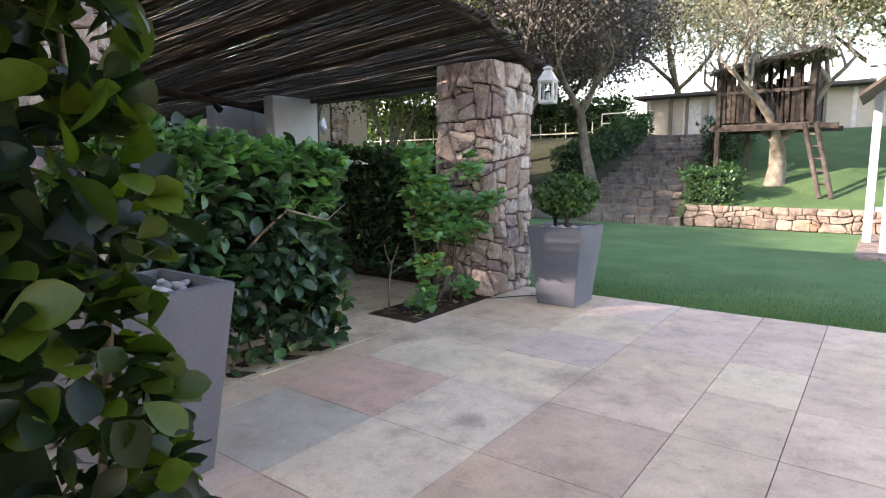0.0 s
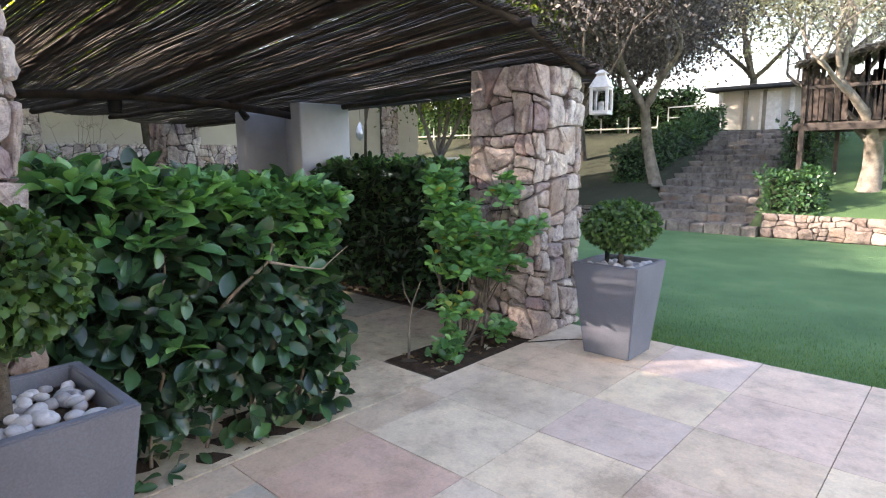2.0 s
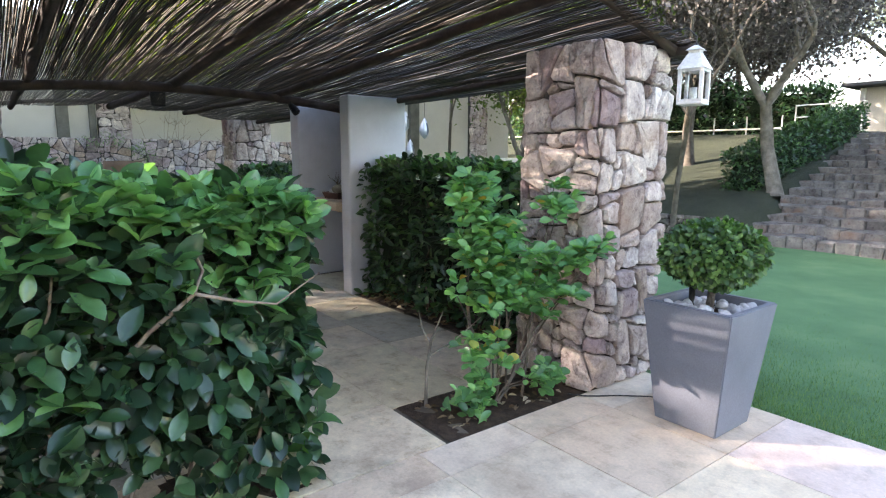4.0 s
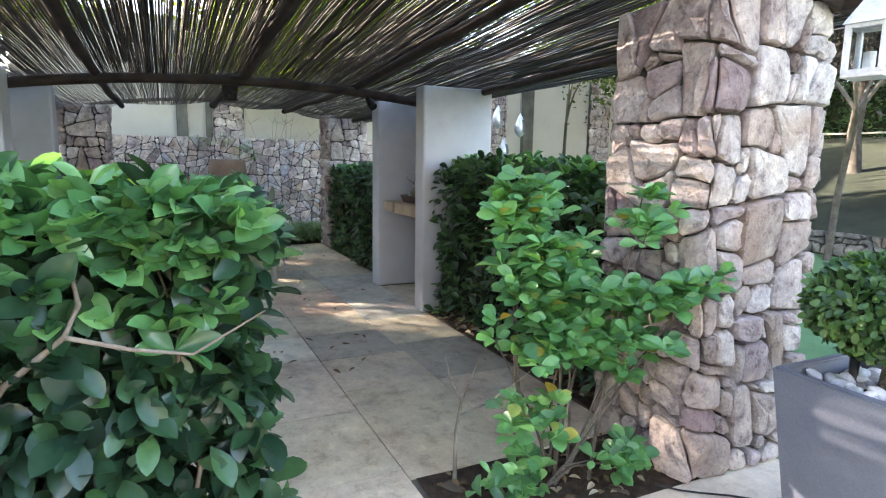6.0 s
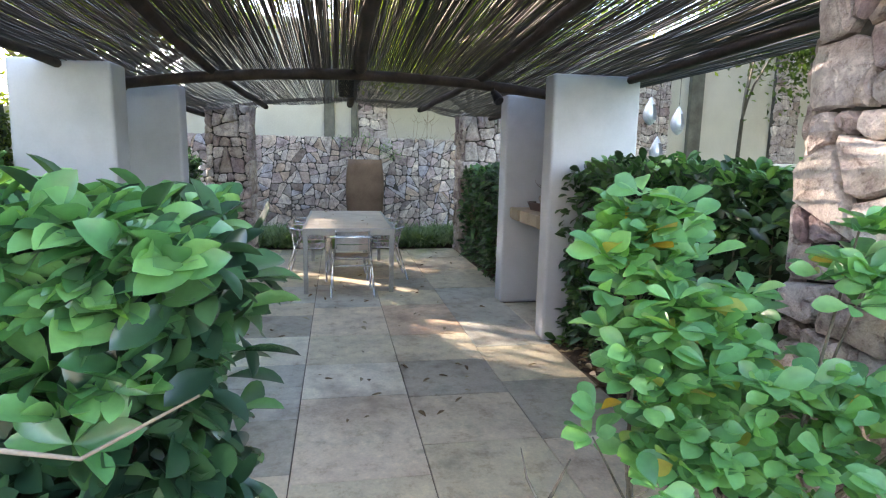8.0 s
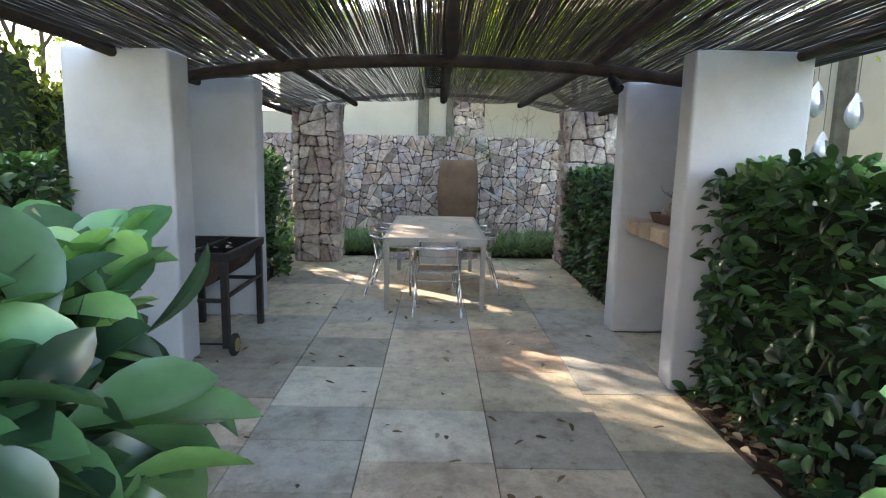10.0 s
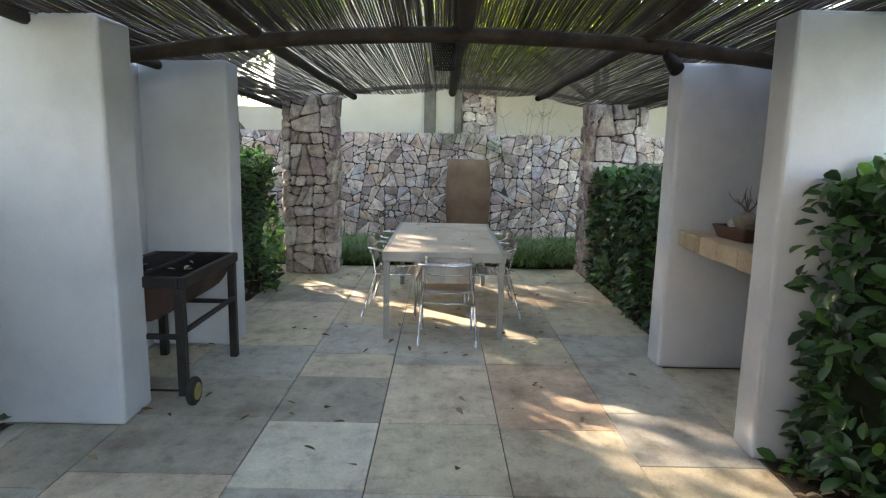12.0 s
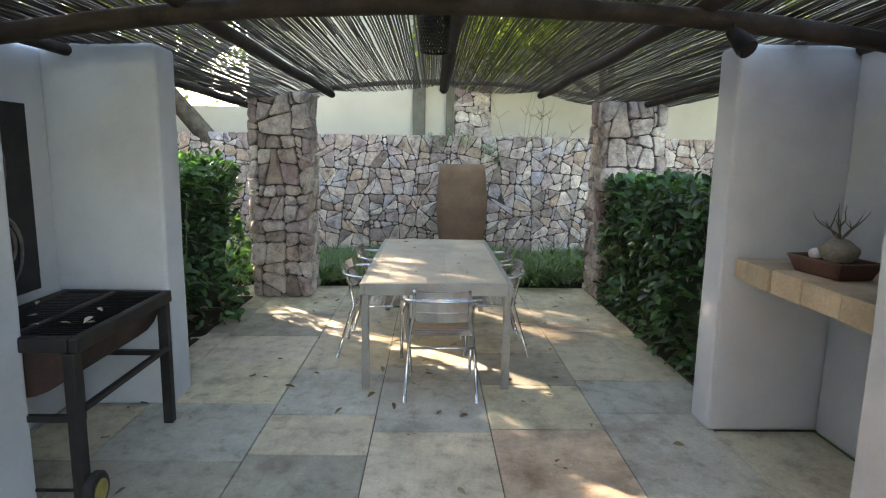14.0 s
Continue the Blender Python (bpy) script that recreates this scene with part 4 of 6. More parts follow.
# ---------------------------------------------------------------- planters with clipped balls
def planter(cx, cy, top, bottom, h, label, ball_z, ball_r, ball_h, seed, leaf, nleaf, material):
    t = thing("planter", label, "planter", "grey square planters", m=pose(cx, cy, 0))
    bm = bmesh.new()
    ht, hb, wall = top / 2, bottom / 2, 0.045
    prof = [(hb, 0.0), (ht, h), (ht - wall, h), (ht - wall - 0.02, h - 0.12)]
    rings = [[bm.verts.new((sx * w, sy * w, z)) for sx, sy in ((1, 1), (-1, 1), (-1, -1), (1, -1))] for w, z in prof]
    for a, b in zip(rings, rings[1:]):
        for k in range(4):
            bm.faces.new((a[k], a[(k + 1) % 4], b[(k + 1) % 4], b[k]))
    bm.faces.new(rings[0][::-1])
    bmesh.ops.bevel(bm, geom=[e for e in bm.edges], offset=0.007, segments=2, affect='EDGES')
    part("pot", bm, M_POT, t)
    part("soil_fill", boxed(-ht + wall, ht - wall, -ht + wall, ht - wall, h - 0.10, h - 0.065), M_SOIL, t)
    r = random.Random(seed)
    meshes = []
    for k in range(5):
        bm = bmesh.new()
        bmesh.ops.create_icosphere(bm, subdivisions=2, radius=1.0)
        s = Vector((r.uniform(0.9, 1.3), r.uniform(0.7, 1.0), r.uniform(0.5, 0.75)))
        for v in bm.verts:
            v.co = Vector((v.co.x * s.x, v.co.y * s.y, v.co.z * s.z)) * (1 + 0.18 * noise.noise(v.co * 1.3 + Vector((k * 9, 0, 0))))
        for f in bm.faces:
            f.smooth = True
        me = bpy.data.meshes.new("pebble")
        bm.to_mesh(me)
        bm.free()
        me.materials.append(M_PEBBLE)
        meshes.append(me)
    lim = ht - wall - 0.035
    for k in range(90):
        s = r.uniform(0.020, 0.038)
        px, py = r.uniform(-lim, lim), r.uniform(-lim, lim)
        if math.hypot(px, py) < 0.05:
            continue
        ob = link("pebble", meshes[k % 5], None, t)
        ob.matrix_basis = pose(px, py, h - 0.062 + r.uniform(0.0, 0.035), r.uniform(-25, 25), r.uniform(-25, 25), r.uniform(0, 360)) @ Matrix.Diagonal((s, s, s, 1))
    stem = [(0.0, 0.0, h - 0.08), (0.008, 0.004, h + 0.05), (-0.004, 0.01, ball_z - 0.05)]
    part("stem", tubed(stem, [0.026, 0.022, 0.020], 8), M_BARK, t)
    part("spotlight", tubed([(-0.10, -0.03, h - 0.06), (-0.10, -0.03, h + 0.08)], [0.016, 0.02], 8), M_BLACK, t, "small black garden spotlight")
    rng = np.random.default_rng(seed)
    d = rvec(nleaf, rng)
    depth = 1 - np.minimum(rng.exponential(0.10, nleaf), 0.6)
    lumps = 1 + 0.10 * np.array([noise.noise(Vector(q) * 2.2 + Vector((seed, 0, 0))) for q in d])
    pos = d * np.array([ball_r, ball_r, ball_h]) * (depth * lumps)[:, None] + np.array([0, 0, ball_z])
    axis = d + rvec(nleaf, rng) * 0.9
    link("foliage", leaf_mesh("foliage", pos, axis, d + rvec(nleaf, rng) * 0.5 + np.array([0, 0, 0.4]), rng.uniform(0.7, 1.3, nleaf) * leaf, 0.62), material, t)["kind"] = "stuff"
    # dark sphere inside the ball: its inner shade painted as colour
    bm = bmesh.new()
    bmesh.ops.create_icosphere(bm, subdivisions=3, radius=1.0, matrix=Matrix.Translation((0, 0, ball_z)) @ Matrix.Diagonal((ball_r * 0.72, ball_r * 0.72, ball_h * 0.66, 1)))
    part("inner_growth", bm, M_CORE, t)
    return t


planter(-1.587, 5.515, 0.562, 0.40, 0.775, "tapered grey planter with white pebbles and a clipped ball shrub", 1.065, 0.285, 0.195, 61, 0.042, 3600, M_BOX)
planter(-1.66, 1.35, 0.62, 0.42, 0.87, "tall tapered grey planter with white pebbles and a bushy shrub", 1.27, 0.26, 0.21, 62, 0.050, 3000, M_BOX)

# ---------------------------------------------------------------- climbing shrub by the start
hedge("climbing_shrub", -0.80, -0.27, -0.60, 0.79, 0.0, 2.75, 5200, 0.11, M_CREEPER, "dense climbing shrub with broad leaves, shade and lime backlight in their colour", 36, 0.66, True, 0.0, 0.06, fine=True)


# ---------------------------------------------------------------- flowering shrub in the entrance bed
def entrance_shrub():
    t = thing("shrub", "loose green shrub with a few orange leaves in the entrance bed", "shrub", m=pose(0, 0, 0))
    rng = np.random.default_rng(71)
    r = random.Random(71)
    clumps = (((-2.56, 4.60, 1.05), (0.17, 0.24, 0.24), 700), ((-2.60, 4.46, 1.36), (0.10, 0.13, 0.17), 260), ((-2.46, 4.90, 0.80), (0.17, 0.26, 0.22), 400), ((-2.52, 4.62, 0.74), (0.15, 0.22, 0.16), 170),
              ((-2.38, 5.02, 1.30), (0.06, 0.07, 0.16), 120), ((-2.30, 5.12, 1.00), (0.09, 0.20, 0.08), 200), ((-2.50, 4.38, 0.30), (0.06, 0.08, 0.10), 40),
              ((-2.40, 4.92, 0.16), (0.08, 0.12, 0.09), 80), ((-2.50, 4.52, 0.45), (0.09, 0.12, 0.10), 70))
    P, A, N = [], [], []
    for k, (c, rad, n) in enumerate(clumps):
        tips = rng.normal(0, 0.55, (max(4, n // 7), 3)) * np.array(rad) + np.array(c)
        base = Vector((-2.62 + r.uniform(-0.06, 0.10), 4.62 + r.uniform(-0.15, 0.25), 0.0))
        for q in tips[:2]:
            q = Vector(q)
            m1 = base.lerp(q, 0.45) + Vector((r.uniform(-0.05, 0.05), r.uniform(-0.05, 0.05), 0.04))
            part("branch", tubed([base, m1, q], [0.009, 0.006, 0.003], 6), M_BARK, t)
        per = int(n / len(tips)) + 1
        for q in tips:
            a = rng.uniform(0, 6.283, per)
            up = rng.uniform(-0.15, 0.9, per)
            d = np.stack([np.cos(a), np.sin(a), up], axis=1)
            P.append(np.repeat(q[None], per, 0) + d * 0.012)
            A.append(d)
            N.append(np.tile(np.array([[0.35, -0.2, 0.8]]), (per, 1)) + d * 0.1 + rvec(per, rng) * 0.5)
    P, A, N = np.concatenate(P), np.concatenate(A), np.concatenate(N)
    link("foliage", leaf_mesh("foliage", P, A, N, rng.uniform(0.7, 1.25, len(P)) * 0.090, 0.60, fine=True), M_SHRUB, t)["kind"] = "stuff"
    # leaves at the foot: the sun on them is painted as lime green
    n = 90
    a = rng.uniform(0, 6.283, n)
    d = np.stack([np.cos(a), np.sin(a), rng.uniform(0.1, 1.3, n)], axis=1)
    P = np.array([-2.48, 4.38, 0.10]) + rng.normal(0, 1, (n, 3)) * np.array([0.05, 0.07, 0.05])
    link("new_growth", leaf_mesh("new_growth", P, d, np.array([[0.3, -0.2, 0.8]]) + rvec(n, rng) * 0.4, rng.uniform(0.7, 1.2, n) * 0.10, 0.45, fine=True), M_LEAF_LIT, t, "leaves at the foot, lime green for painted-in sun")["kind"] = "stuff"
    # a bare pale stem in front
    part("branch", tubed([(-2.78, 4.22, 0.0), (-2.77, 4.22, 0.28), (-2.75, 4.24, 0.46), (-2.70, 4.30, 0.66)], [0.012, 0.010, 0.008, 0.003], 6), M_PALE_BARK, t, "bare pale stem")
    part("branch", tubed([(-2.75, 4.24, 0.44), (-2.77, 4.18, 0.56), (-2.76, 4.15, 0.68)], [0.007, 0.005, 0.002], 5), M_PALE_BARK, t, "bare pale stem")
    part("branch", tubed([(-2.76, 4.23, 0.36), (-2.66, 4.36, 0.46), (-2.56, 4.50, 0.62)], [0.007, 0.005, 0.002], 5), M_PALE_BARK, t, "bare pale stem")


entrance_shrub()


# ---------------------------------------------------------------- lantern on the pillar
def lantern():
    t = thing("lantern", "white weathered metal lantern hanging beside the stone pillar", "lantern", m=pose(-1.93, 5.76, 1.985) @ pose(0, 0, 0, 0, 0, 12))
    w = 0.068
    part("base", boxed(-w - 0.012, w + 0.012, -w - 0.012, w + 0.012, 0, 0.016, 0.004), M_WHITE, t)
    for sx in (-1, 1):
        for sy in (-1, 1):
            part("post", boxed(sx * w - 0.012, sx * w + 0.012, sy * w - 0.012, sy * w + 0.012, 0.016, 0.225, 0.003), M_WHITE, t)
    for k in range(4):
        m = Matrix.Rotation(k * math.pi / 2, 4, 'Z')
        for z0, z1 in ((0.016, 0.034), (0.207, 0.225)):
            bm = boxed(-w + 0.012, w - 0.012, w - 0.009, w + 0.009, z0, z1)
            bmesh.ops.transform(bm, matrix=m, verts=bm.verts)
            part("rail", bm, M_WHITE, t)
        bm = boxed(-w + 0.012, w - 0.012, w - 0.003, w, 0.034, 0.207)
        bmesh.ops.transform(bm, matrix=m, verts=bm.verts)
        part("pane", bm, M_GLASS, t).visible_shadow = False
    def pyramid(z0, w0, z1, w1):
        bm = bmesh.new()
        lo = [bm.verts.new((sx * w0, sy * w0, z0)) for sx, sy in ((1, 1), (-1, 1), (-1, -1), (1, -1))]
        hi = [bm.verts.new((sx * w1, sy * w1, z1)) for sx, sy in ((1, 1), (-1, 1), (-1, -1), (1, -1))]
        for k in range(4):
            bm.faces.new((lo[k], lo[(k + 1) % 4], hi[(k + 1) % 4], hi[k]))
        bm.faces.new(lo[::-1])
        bm.faces.new(hi)
        return bm
    part("roof", pyramid(0.225, w + 0.02, 0.325, 0.036), M_WHITE, t)
    part("cap", boxed(-0.036, 0.036, -0.036, 0.036, 0.325, 0.345, 0.004), M_WHITE, t)
    part("cap", pyramid(0.345, 0.05, 0.375, 0.012), M_WHITE, t)
    part("candle", tubed([(0, 0, 0.016), (0, 0, 0.11)], [0.024, 0.024], 12), M_WHITE, t)
    part("hook", tubed([(0, 0, 0.37), (0, 0, 0.43), (-0.06, -0.01, 0.49), (-0.24, -0.02, 0.47)], 0.005, 6), M_BLACK, t, "dark wire hook")


def glass_nodes(nt, b):
    b.inputs["Base Color"].default_value = (0.9, 0.93, 0.95, 1)
    b.inputs["Transmission Weight"].default_value = 1.0
    b.inputs["Roughness"].default_value = 0.03
    b.inputs["IOR"].default_value = 1.1


M_GLASS = mat("clear_glass", glass_nodes)
lantern()
tagged(part("power_cable", tubed([(-1.80, 5.62, 0.007), (-1.98, 5.56, 0.007), (-2.12, 5.40, 0.007), (-2.20, 5.28, 0.007), (-2.26, 5.20, 0.008), (-2.34, 5.12, 0.016)], 0.005, 6), M_BLACK), "thin black cable running from planter to soil", "cable")


# ---------------------------------------------------------------- table and chairs
def dining_table():
    x0, x1, y0, y1, h = -10.12, -7.90, 3.16, 4.23, 0.775
    t = thing("dining_table", "long bleached wooden table with a pale metal frame", "table", m=pose(0, 0, 0))
    n = 7
    for k in range(n):
        a, b = y0 + 0.035 + (y1 - y0 - 0.07) * k / n, y0 + 0.035 + (y1 - y0 - 0.07) * (k + 1) / n
        part("board", boxed(x0 + 0.035, x1 - 0.035, a + 0.0004, b - 0.0004, h - 0.022, h, 0.0006, 1), M_TABLE, t)
    for a, b in ((y0, y0 + 0.034), (y1 - 0.034, y1)):
        part("rail", boxed(x0, x1, a, b, h - 0.085, h - 0.001, 0.004), M_TABLEFRAME, t)
    for a, b in ((x0, x0 + 0.034), (x1 - 0.034, x1)):
        part("rail", boxed(a, b, y0 + 0.035, y1 - 0.035, h - 0.085, h - 0.001, 0.004), M_TABLEFRAME, t)
    for x in (x0 + 0.035, x1 - 0.035):
        for y in (y0 + 0.035, y1 - 0.035):
            part("leg", boxed(x - 0.026, x + 0.026, y - 0.026, y + 0.026, 0, h - 0.086, 0.006), M_TABLEFRAME, t)


def chair_model():
    """A slatted aluminium armchair; its back is towards +x."""
    t = thing("bistro_chair", "polished aluminium bistro armchair with slatted back and seat", "chair", "chairs round the table")
    rad = 0.0125
    for s in (-1, 1):
        part("leg", tubed([(-0.23, s * 0.225, 0), (-0.225, s * 0.235, 0.30), (-0.22, s * 0.245, 0.56)], rad, 8), M_STEEL, t)
        part("leg", tubed([(0.30, s * 0.245, 0), (0.235, s * 0.235, 0.22), (0.165, s * 0.215, 0.44), (0.20, s * 0.19, 0.60), (0.245, s * 0.185, 0.765)], rad, 8), M_STEEL, t)
        part("side_rail", tubed([(-0.225, s * 0.232, 0.435), (0.165, s * 0.216, 0.43)], 0.010, 8), M_STEEL, t)
    hoop = [(-0.22, -0.245, 0.56), (-0.205, -0.25, 0.63), (-0.16, -0.26, 0.665), (0.0, -0.285, 0.675), (0.14, -0.275, 0.68), (0.23, -0.215, 0.69), (0.265, -0.11, 0.695), (0.275, 0, 0.697)]
    hoop = hoop + [(x, -y, z) for x, y, z in hoop[-2::-1]]
    part("arm_hoop", tubed(hoop, rad, 8), M_STEEL, t)
    part("stretcher", tubed([(0.205, -0.226, 0.355), (0.205, 0.226, 0.355)], 0.010, 8), M_STEEL, t)
    part("stretcher", tubed([(-0.226, -0.234, 0.355), (-0.226, 0.234, 0.355)], 0.010, 8), M_STEEL, t)
    for k in range(6):
        x = -0.20 + k * 0.068
        bm = boxed(x, x + 0.060, -0.208, 0.208, 0.442, 0.448, 0.002, 1)
        for v in bm.verts:
            v.co.z -= 0.02 * (1 - ((v.co.x + 0.02) / 0.22) ** 2) * 0.6
        part("seat_slat", bm, M_STEEL, t)
    for k in range(3):
        z = 0.535 + k * 0.078
        bm = boxed(-0.003, 0.003, -0.178, 0.178, 0, 0.070, 0.002, 1)
        bmesh.ops.subdivide_edges(bm, edges=[e for e in bm.edges if e.calc_length() > 0.3], cuts=6)
        for v in bm.verts:
            v.co.x += 0.028 * (1 - (v.co.y / 0.178) ** 2) + 0.190 + (z + v.co.z - 0.56) * 0.28
            v.co.z += z
        part("back_slat", bm, M_STEEL, t)
    return t


dining_table()
chair = chair_model()
chair.matrix_basis = pose(-7.97, 3.73, 0)
for _x, _y, _a in ((-8.80, 3.20, -92), (-9.62, 3.21, -87), (-8.86, 4.17, 91), (-9.58, 4.17, 88)):
    copy_thing(chair, pose(_x, _y, 0, 0, 0, _a))


# ---------------------------------------------------------------- rusted vessel, strap-leaved planting
def vessel():
    t = thing("garden_vessel", "tall bulging rusted-steel vessel in front of the stone wall", "planter", m=pose(-12.45, 4.09, 0))
    bm = bmesh.new()
    rings = []
    for k in range(15):
        z = k / 14
        w = 0.24 + 0.125 * math.sin(math.pi * z * 0.80) ** 0.9 + 0.0 * z
        ring = []
        for i in range(32):
            a = i * 2 * math.pi / 32
            c, s = math.cos(a), math.sin(a)
            e = 0.45
            ring.append(bm.verts.new((math.copysign(abs(c) ** e, c) * w * 0.55, math.copysign(abs(s) ** e, s) * w, z * 1.54)))
        rings.append(ring)
    for a, b in zip(rings, rings[1:]):
        for i in range(32):
            bm.faces.new((a[i], a[(i + 1) % 32], b[(i + 1) % 32], b[i]))
    bm.faces.new(rings[0][::-1])
    lip = [bm.verts.new(v.co * 1.0 + Vector((-v.co.x * 0.12, -v.co.y * 0.08, 0))) for v in rings[-1]]
    low = [bm.verts.new(v.co + Vector((0, 0, -0.12))) for v in lip]
    for i in range(32):
        bm.faces.new((rings[-1][i], rings[-1][(i + 1) % 32], lip[(i + 1) % 32], lip[i]))
        bm.faces.new((lip[i], lip[(i + 1) % 32], low[(i + 1) % 32], low[i]))
    bm.faces.new(low)
    part("body", bm, M_RUST, t, smooth=True)


vessel()


def strap_bed(name, x0, x1, y0, y1, n, length, label, seed, skip=None):
    """Arching strap leaves in clumps."""
    rng = np.random.default_rng(seed)
    cl = np.stack([rng.uniform(x0, x1, n // 22), rng.uniform(y0, y1, n // 22)], axis=1)
    c = cl[rng.integers(0, len(cl), n)]
    a = rng.uniform(0, 6.283, n)
    d = np.stack([np.cos(a), np.sin(a), np.zeros(n)], axis=1)
    side = np.stack([-np.sin(a), np.cos(a), np.zeros(n)], axis=1)
    L = rng.uniform(0.6, 1.2, n) * length
    lean = rng.uniform(0.45, 1.15, n)
    base = np.concatenate([c + d[:, :2] * 0.02, np.zeros((n, 1))], axis=1)
    vs = []
    for u in (0, 0.35, 0.7, 1.0):
        h = (u * 1.0 - 0.75 * lean * u ** 2)
        p = base + d * (lean * u ** 1.5 * L)[:, None] + np.array([0, 0, 1.0]) * (h * L)[:, None]
        w = (0.011 * (1 - u ** 2) + 0.0015)
        vs += [p - side * w, p + side * w]
    v = np.stack(vs, axis=1).reshape(-1, 3)
    f = (np.arange(n)[:, None, None] * 8 + np.array([[0, 1, 3, 2], [2, 3, 5, 4], [4, 5, 7, 6]])[None]).reshape(-1, 4)
    ob = link(name, mesh_from(name, v, f), M_STRAP)
    return tagged(ob, label, "plants", kind="stuff")


strap_bed("strap_leaf_border", -12.3, -11.33, 0.5, 8.0, 17000, 0.42, "low border of arching green strap leaves", 81)
strap_bed("strap_leaf_border", -13.4, -12.3, 0.5, 8.0, 9000, 0.40, "thin strap-leaved plants at the foot of the wall", 82)


# ---------------------------------------------------------------- drum grill and picture
def grill():
    x0, x1, y0, y1, h = -7.40, -6.44, 1.45, 2.09, 0.83
    t = thing("drum_grill", "black iron drum grill on legs with small wheels", "grill", m=pose(0, 0, 0))
    cx, cy = (x0 + x1) / 2, (y0 + y1) / 2
    for a, b, c, d in ((x0, x1, y0, y0 + 0.045), (x0, x1, y1 - 0.045, y1), (x0, x0 + 0.045, y0 + 0.046, y1 - 0.046), (x1 - 0.045, x1, y0 + 0.046, y1 - 0.046), (x0 + 0.046, x1 - 0.046, cy - 0.02, cy + 0.02)):
        part("rim", boxed(a, b, c, d, h - 0.07, h, 0.008), M_BLACK, t)
    bm = bmesh.new()
    rad = (y1 - y0) / 2 - 0.05
    outer, inner = [], []
    for k in range(13):
        a = math.pi * k / 12
        outer.append((math.cos(a) * rad, -math.sin(a) * rad * 0.95))
        inner.append((math.cos(a) * (rad - 0.012), -math.sin(a) * (rad - 0.012) * 0.95))
    for prof, flip in ((outer, False), (inner, True)):
        r0 = [bm.verts.new((x0 + 0.06, cy + p, h - 0.05 + q)) for p, q in prof]
        r1 = [bm.verts.new((x1 - 0.06, cy + p, h - 0.05 + q)) for p, q in prof]
        for k in range(12):
            f = (r0[k], r0[k + 1], r1[k + 1], r1[k])
            bm.faces.new(f[::-1] if flip else f).smooth = True
        if not flip:
            bm.faces.new(r0[::-1])
            bm.faces.new(r1)
    part("drum", bm, M_RUSTBLACK, t, "half drum, sooty and rusted")
    for k in range(26):
        x = x0 + 0.07 + k * (x1 - x0 - 0.14) / 25
        part("grid_bar", tubed([(x, y0 + 0.04, h - 0.012), (x, y1 - 0.04, h - 0.012)], 0.004, 5), M_BLACK, t)
    for x in (x0 + 0.025, x1 - 0.025):
        for y in (y0 + 0.045, y1 - 0.045):
            wheel_side = x > cx
            z0 = 0.06 if wheel_side else 0.0
            part("leg", boxed(x - 0.028, x + 0.028, y - 0.028, y + 0.028, z0, h - 0.071, 0.005), M_BLACK, t)
        part("brace", boxed(x - 0.015, x + 0.015, y0 + 0.048, y1 - 0.048, 0.43, 0.46), M_BLACK, t)
    part("brace", boxed(x0 + 0.048, x1 - 0.048, y1 - 0.04, y1 - 0.01, 0.47, 0.495), M_BLACK, t)
    for y in (y0 + 0.045 - 0.06, y1 - 0.045 + 0.06):
        wheel = part("wheel", tubed([(x1 - 0.025, y - 0.022, 0.09), (x1 - 0.025, y - 0.012, 0.09), (x1 - 0.025, y + 0.012, 0.09), (x1 - 0.025, y + 0.022, 0.09)], [0.078, 0.090, 0.090, 0.078], 24), M_RUBBER, t, "small rubber wheel with a yellow hub")
        part("hub", tubed([(x1 - 0.025, y - 0.027, 0.09), (x1 - 0.025, y + 0.027, 0.09)], [0.055, 0.055], 16), M_BRASS, wheel)
    part("axle", tubed([(x1 - 0.025, y0 - 0.03, 0.09), (x1 - 0.025, y1 + 0.03, 0.09)], 0.008, 6), M_BLACK, t)
    return h, x0, x1, y0, y1


M_RUSTBLACK = simple("sooty_rust", [(0.3, (0.018, 0.012, 0.011)), (0.6, (0.05, 0.026, 0.02)), (0.75, (0.11, 0.05, 0.035))], 5, 50, 0.75)
GRILL = grill()


def picture():
    t = thing("wall_picture", "dark panel picture with pale brush curves on the grey wall", "picture", m=pose(0, 0, 0))
    part("panel", boxed(-7.37, -6.62, 1.306, 1.338, 0.84, 1.91, 0.004), M_BLACK, t)
    for k, (cx, cz, r0) in enumerate(((-7.06, 1.10, 0.17), (-7.08, 1.13, 0.10), (-6.95, 1.55, 0.20))):
        pts = [(cx + r0 * math.cos(a), 1.341, cz + r0 * 1.2 * math.sin(a)) for a in np.linspace(0.6, 4.4, 14)]
        part("brush_stroke", tubed(pts, [0.003 + 0.011 * math.sin(math.pi * i / 13) for i in range(14)], 6), M_GREYPAINT, t)


M_GREYPAINT = simple("grey_paint", [(0.3, (0.10, 0.10, 0.10)), (0.7, (0.22, 0.22, 0.21))], 8, 60, 0.8)
picture()


# ---------------------------------------------------------------- cooking niche shelf, bonsai
def shelf():
    t = thing("stone_shelf", "thick sandstone slab shelf across the plastered niche", "shelf", m=pose(0, 0, 0))
    xs = [-7.286, -7.13, -6.90, -6.64, -6.36, -6.104]
    r = random.Random(2)
    for a, b in zip(xs, xs[1:]):
        y = 5.43 + r.uniform(-0.015, 0.015)
        part("slab", boxed(a + 0.003, b - 0.003, y, 6.037, 0.965 + r.uniform(-0.008, 0.008), 1.09 + r.uniform(-0.003, 0.003), 0.012), M_SHELF, t)


shelf()


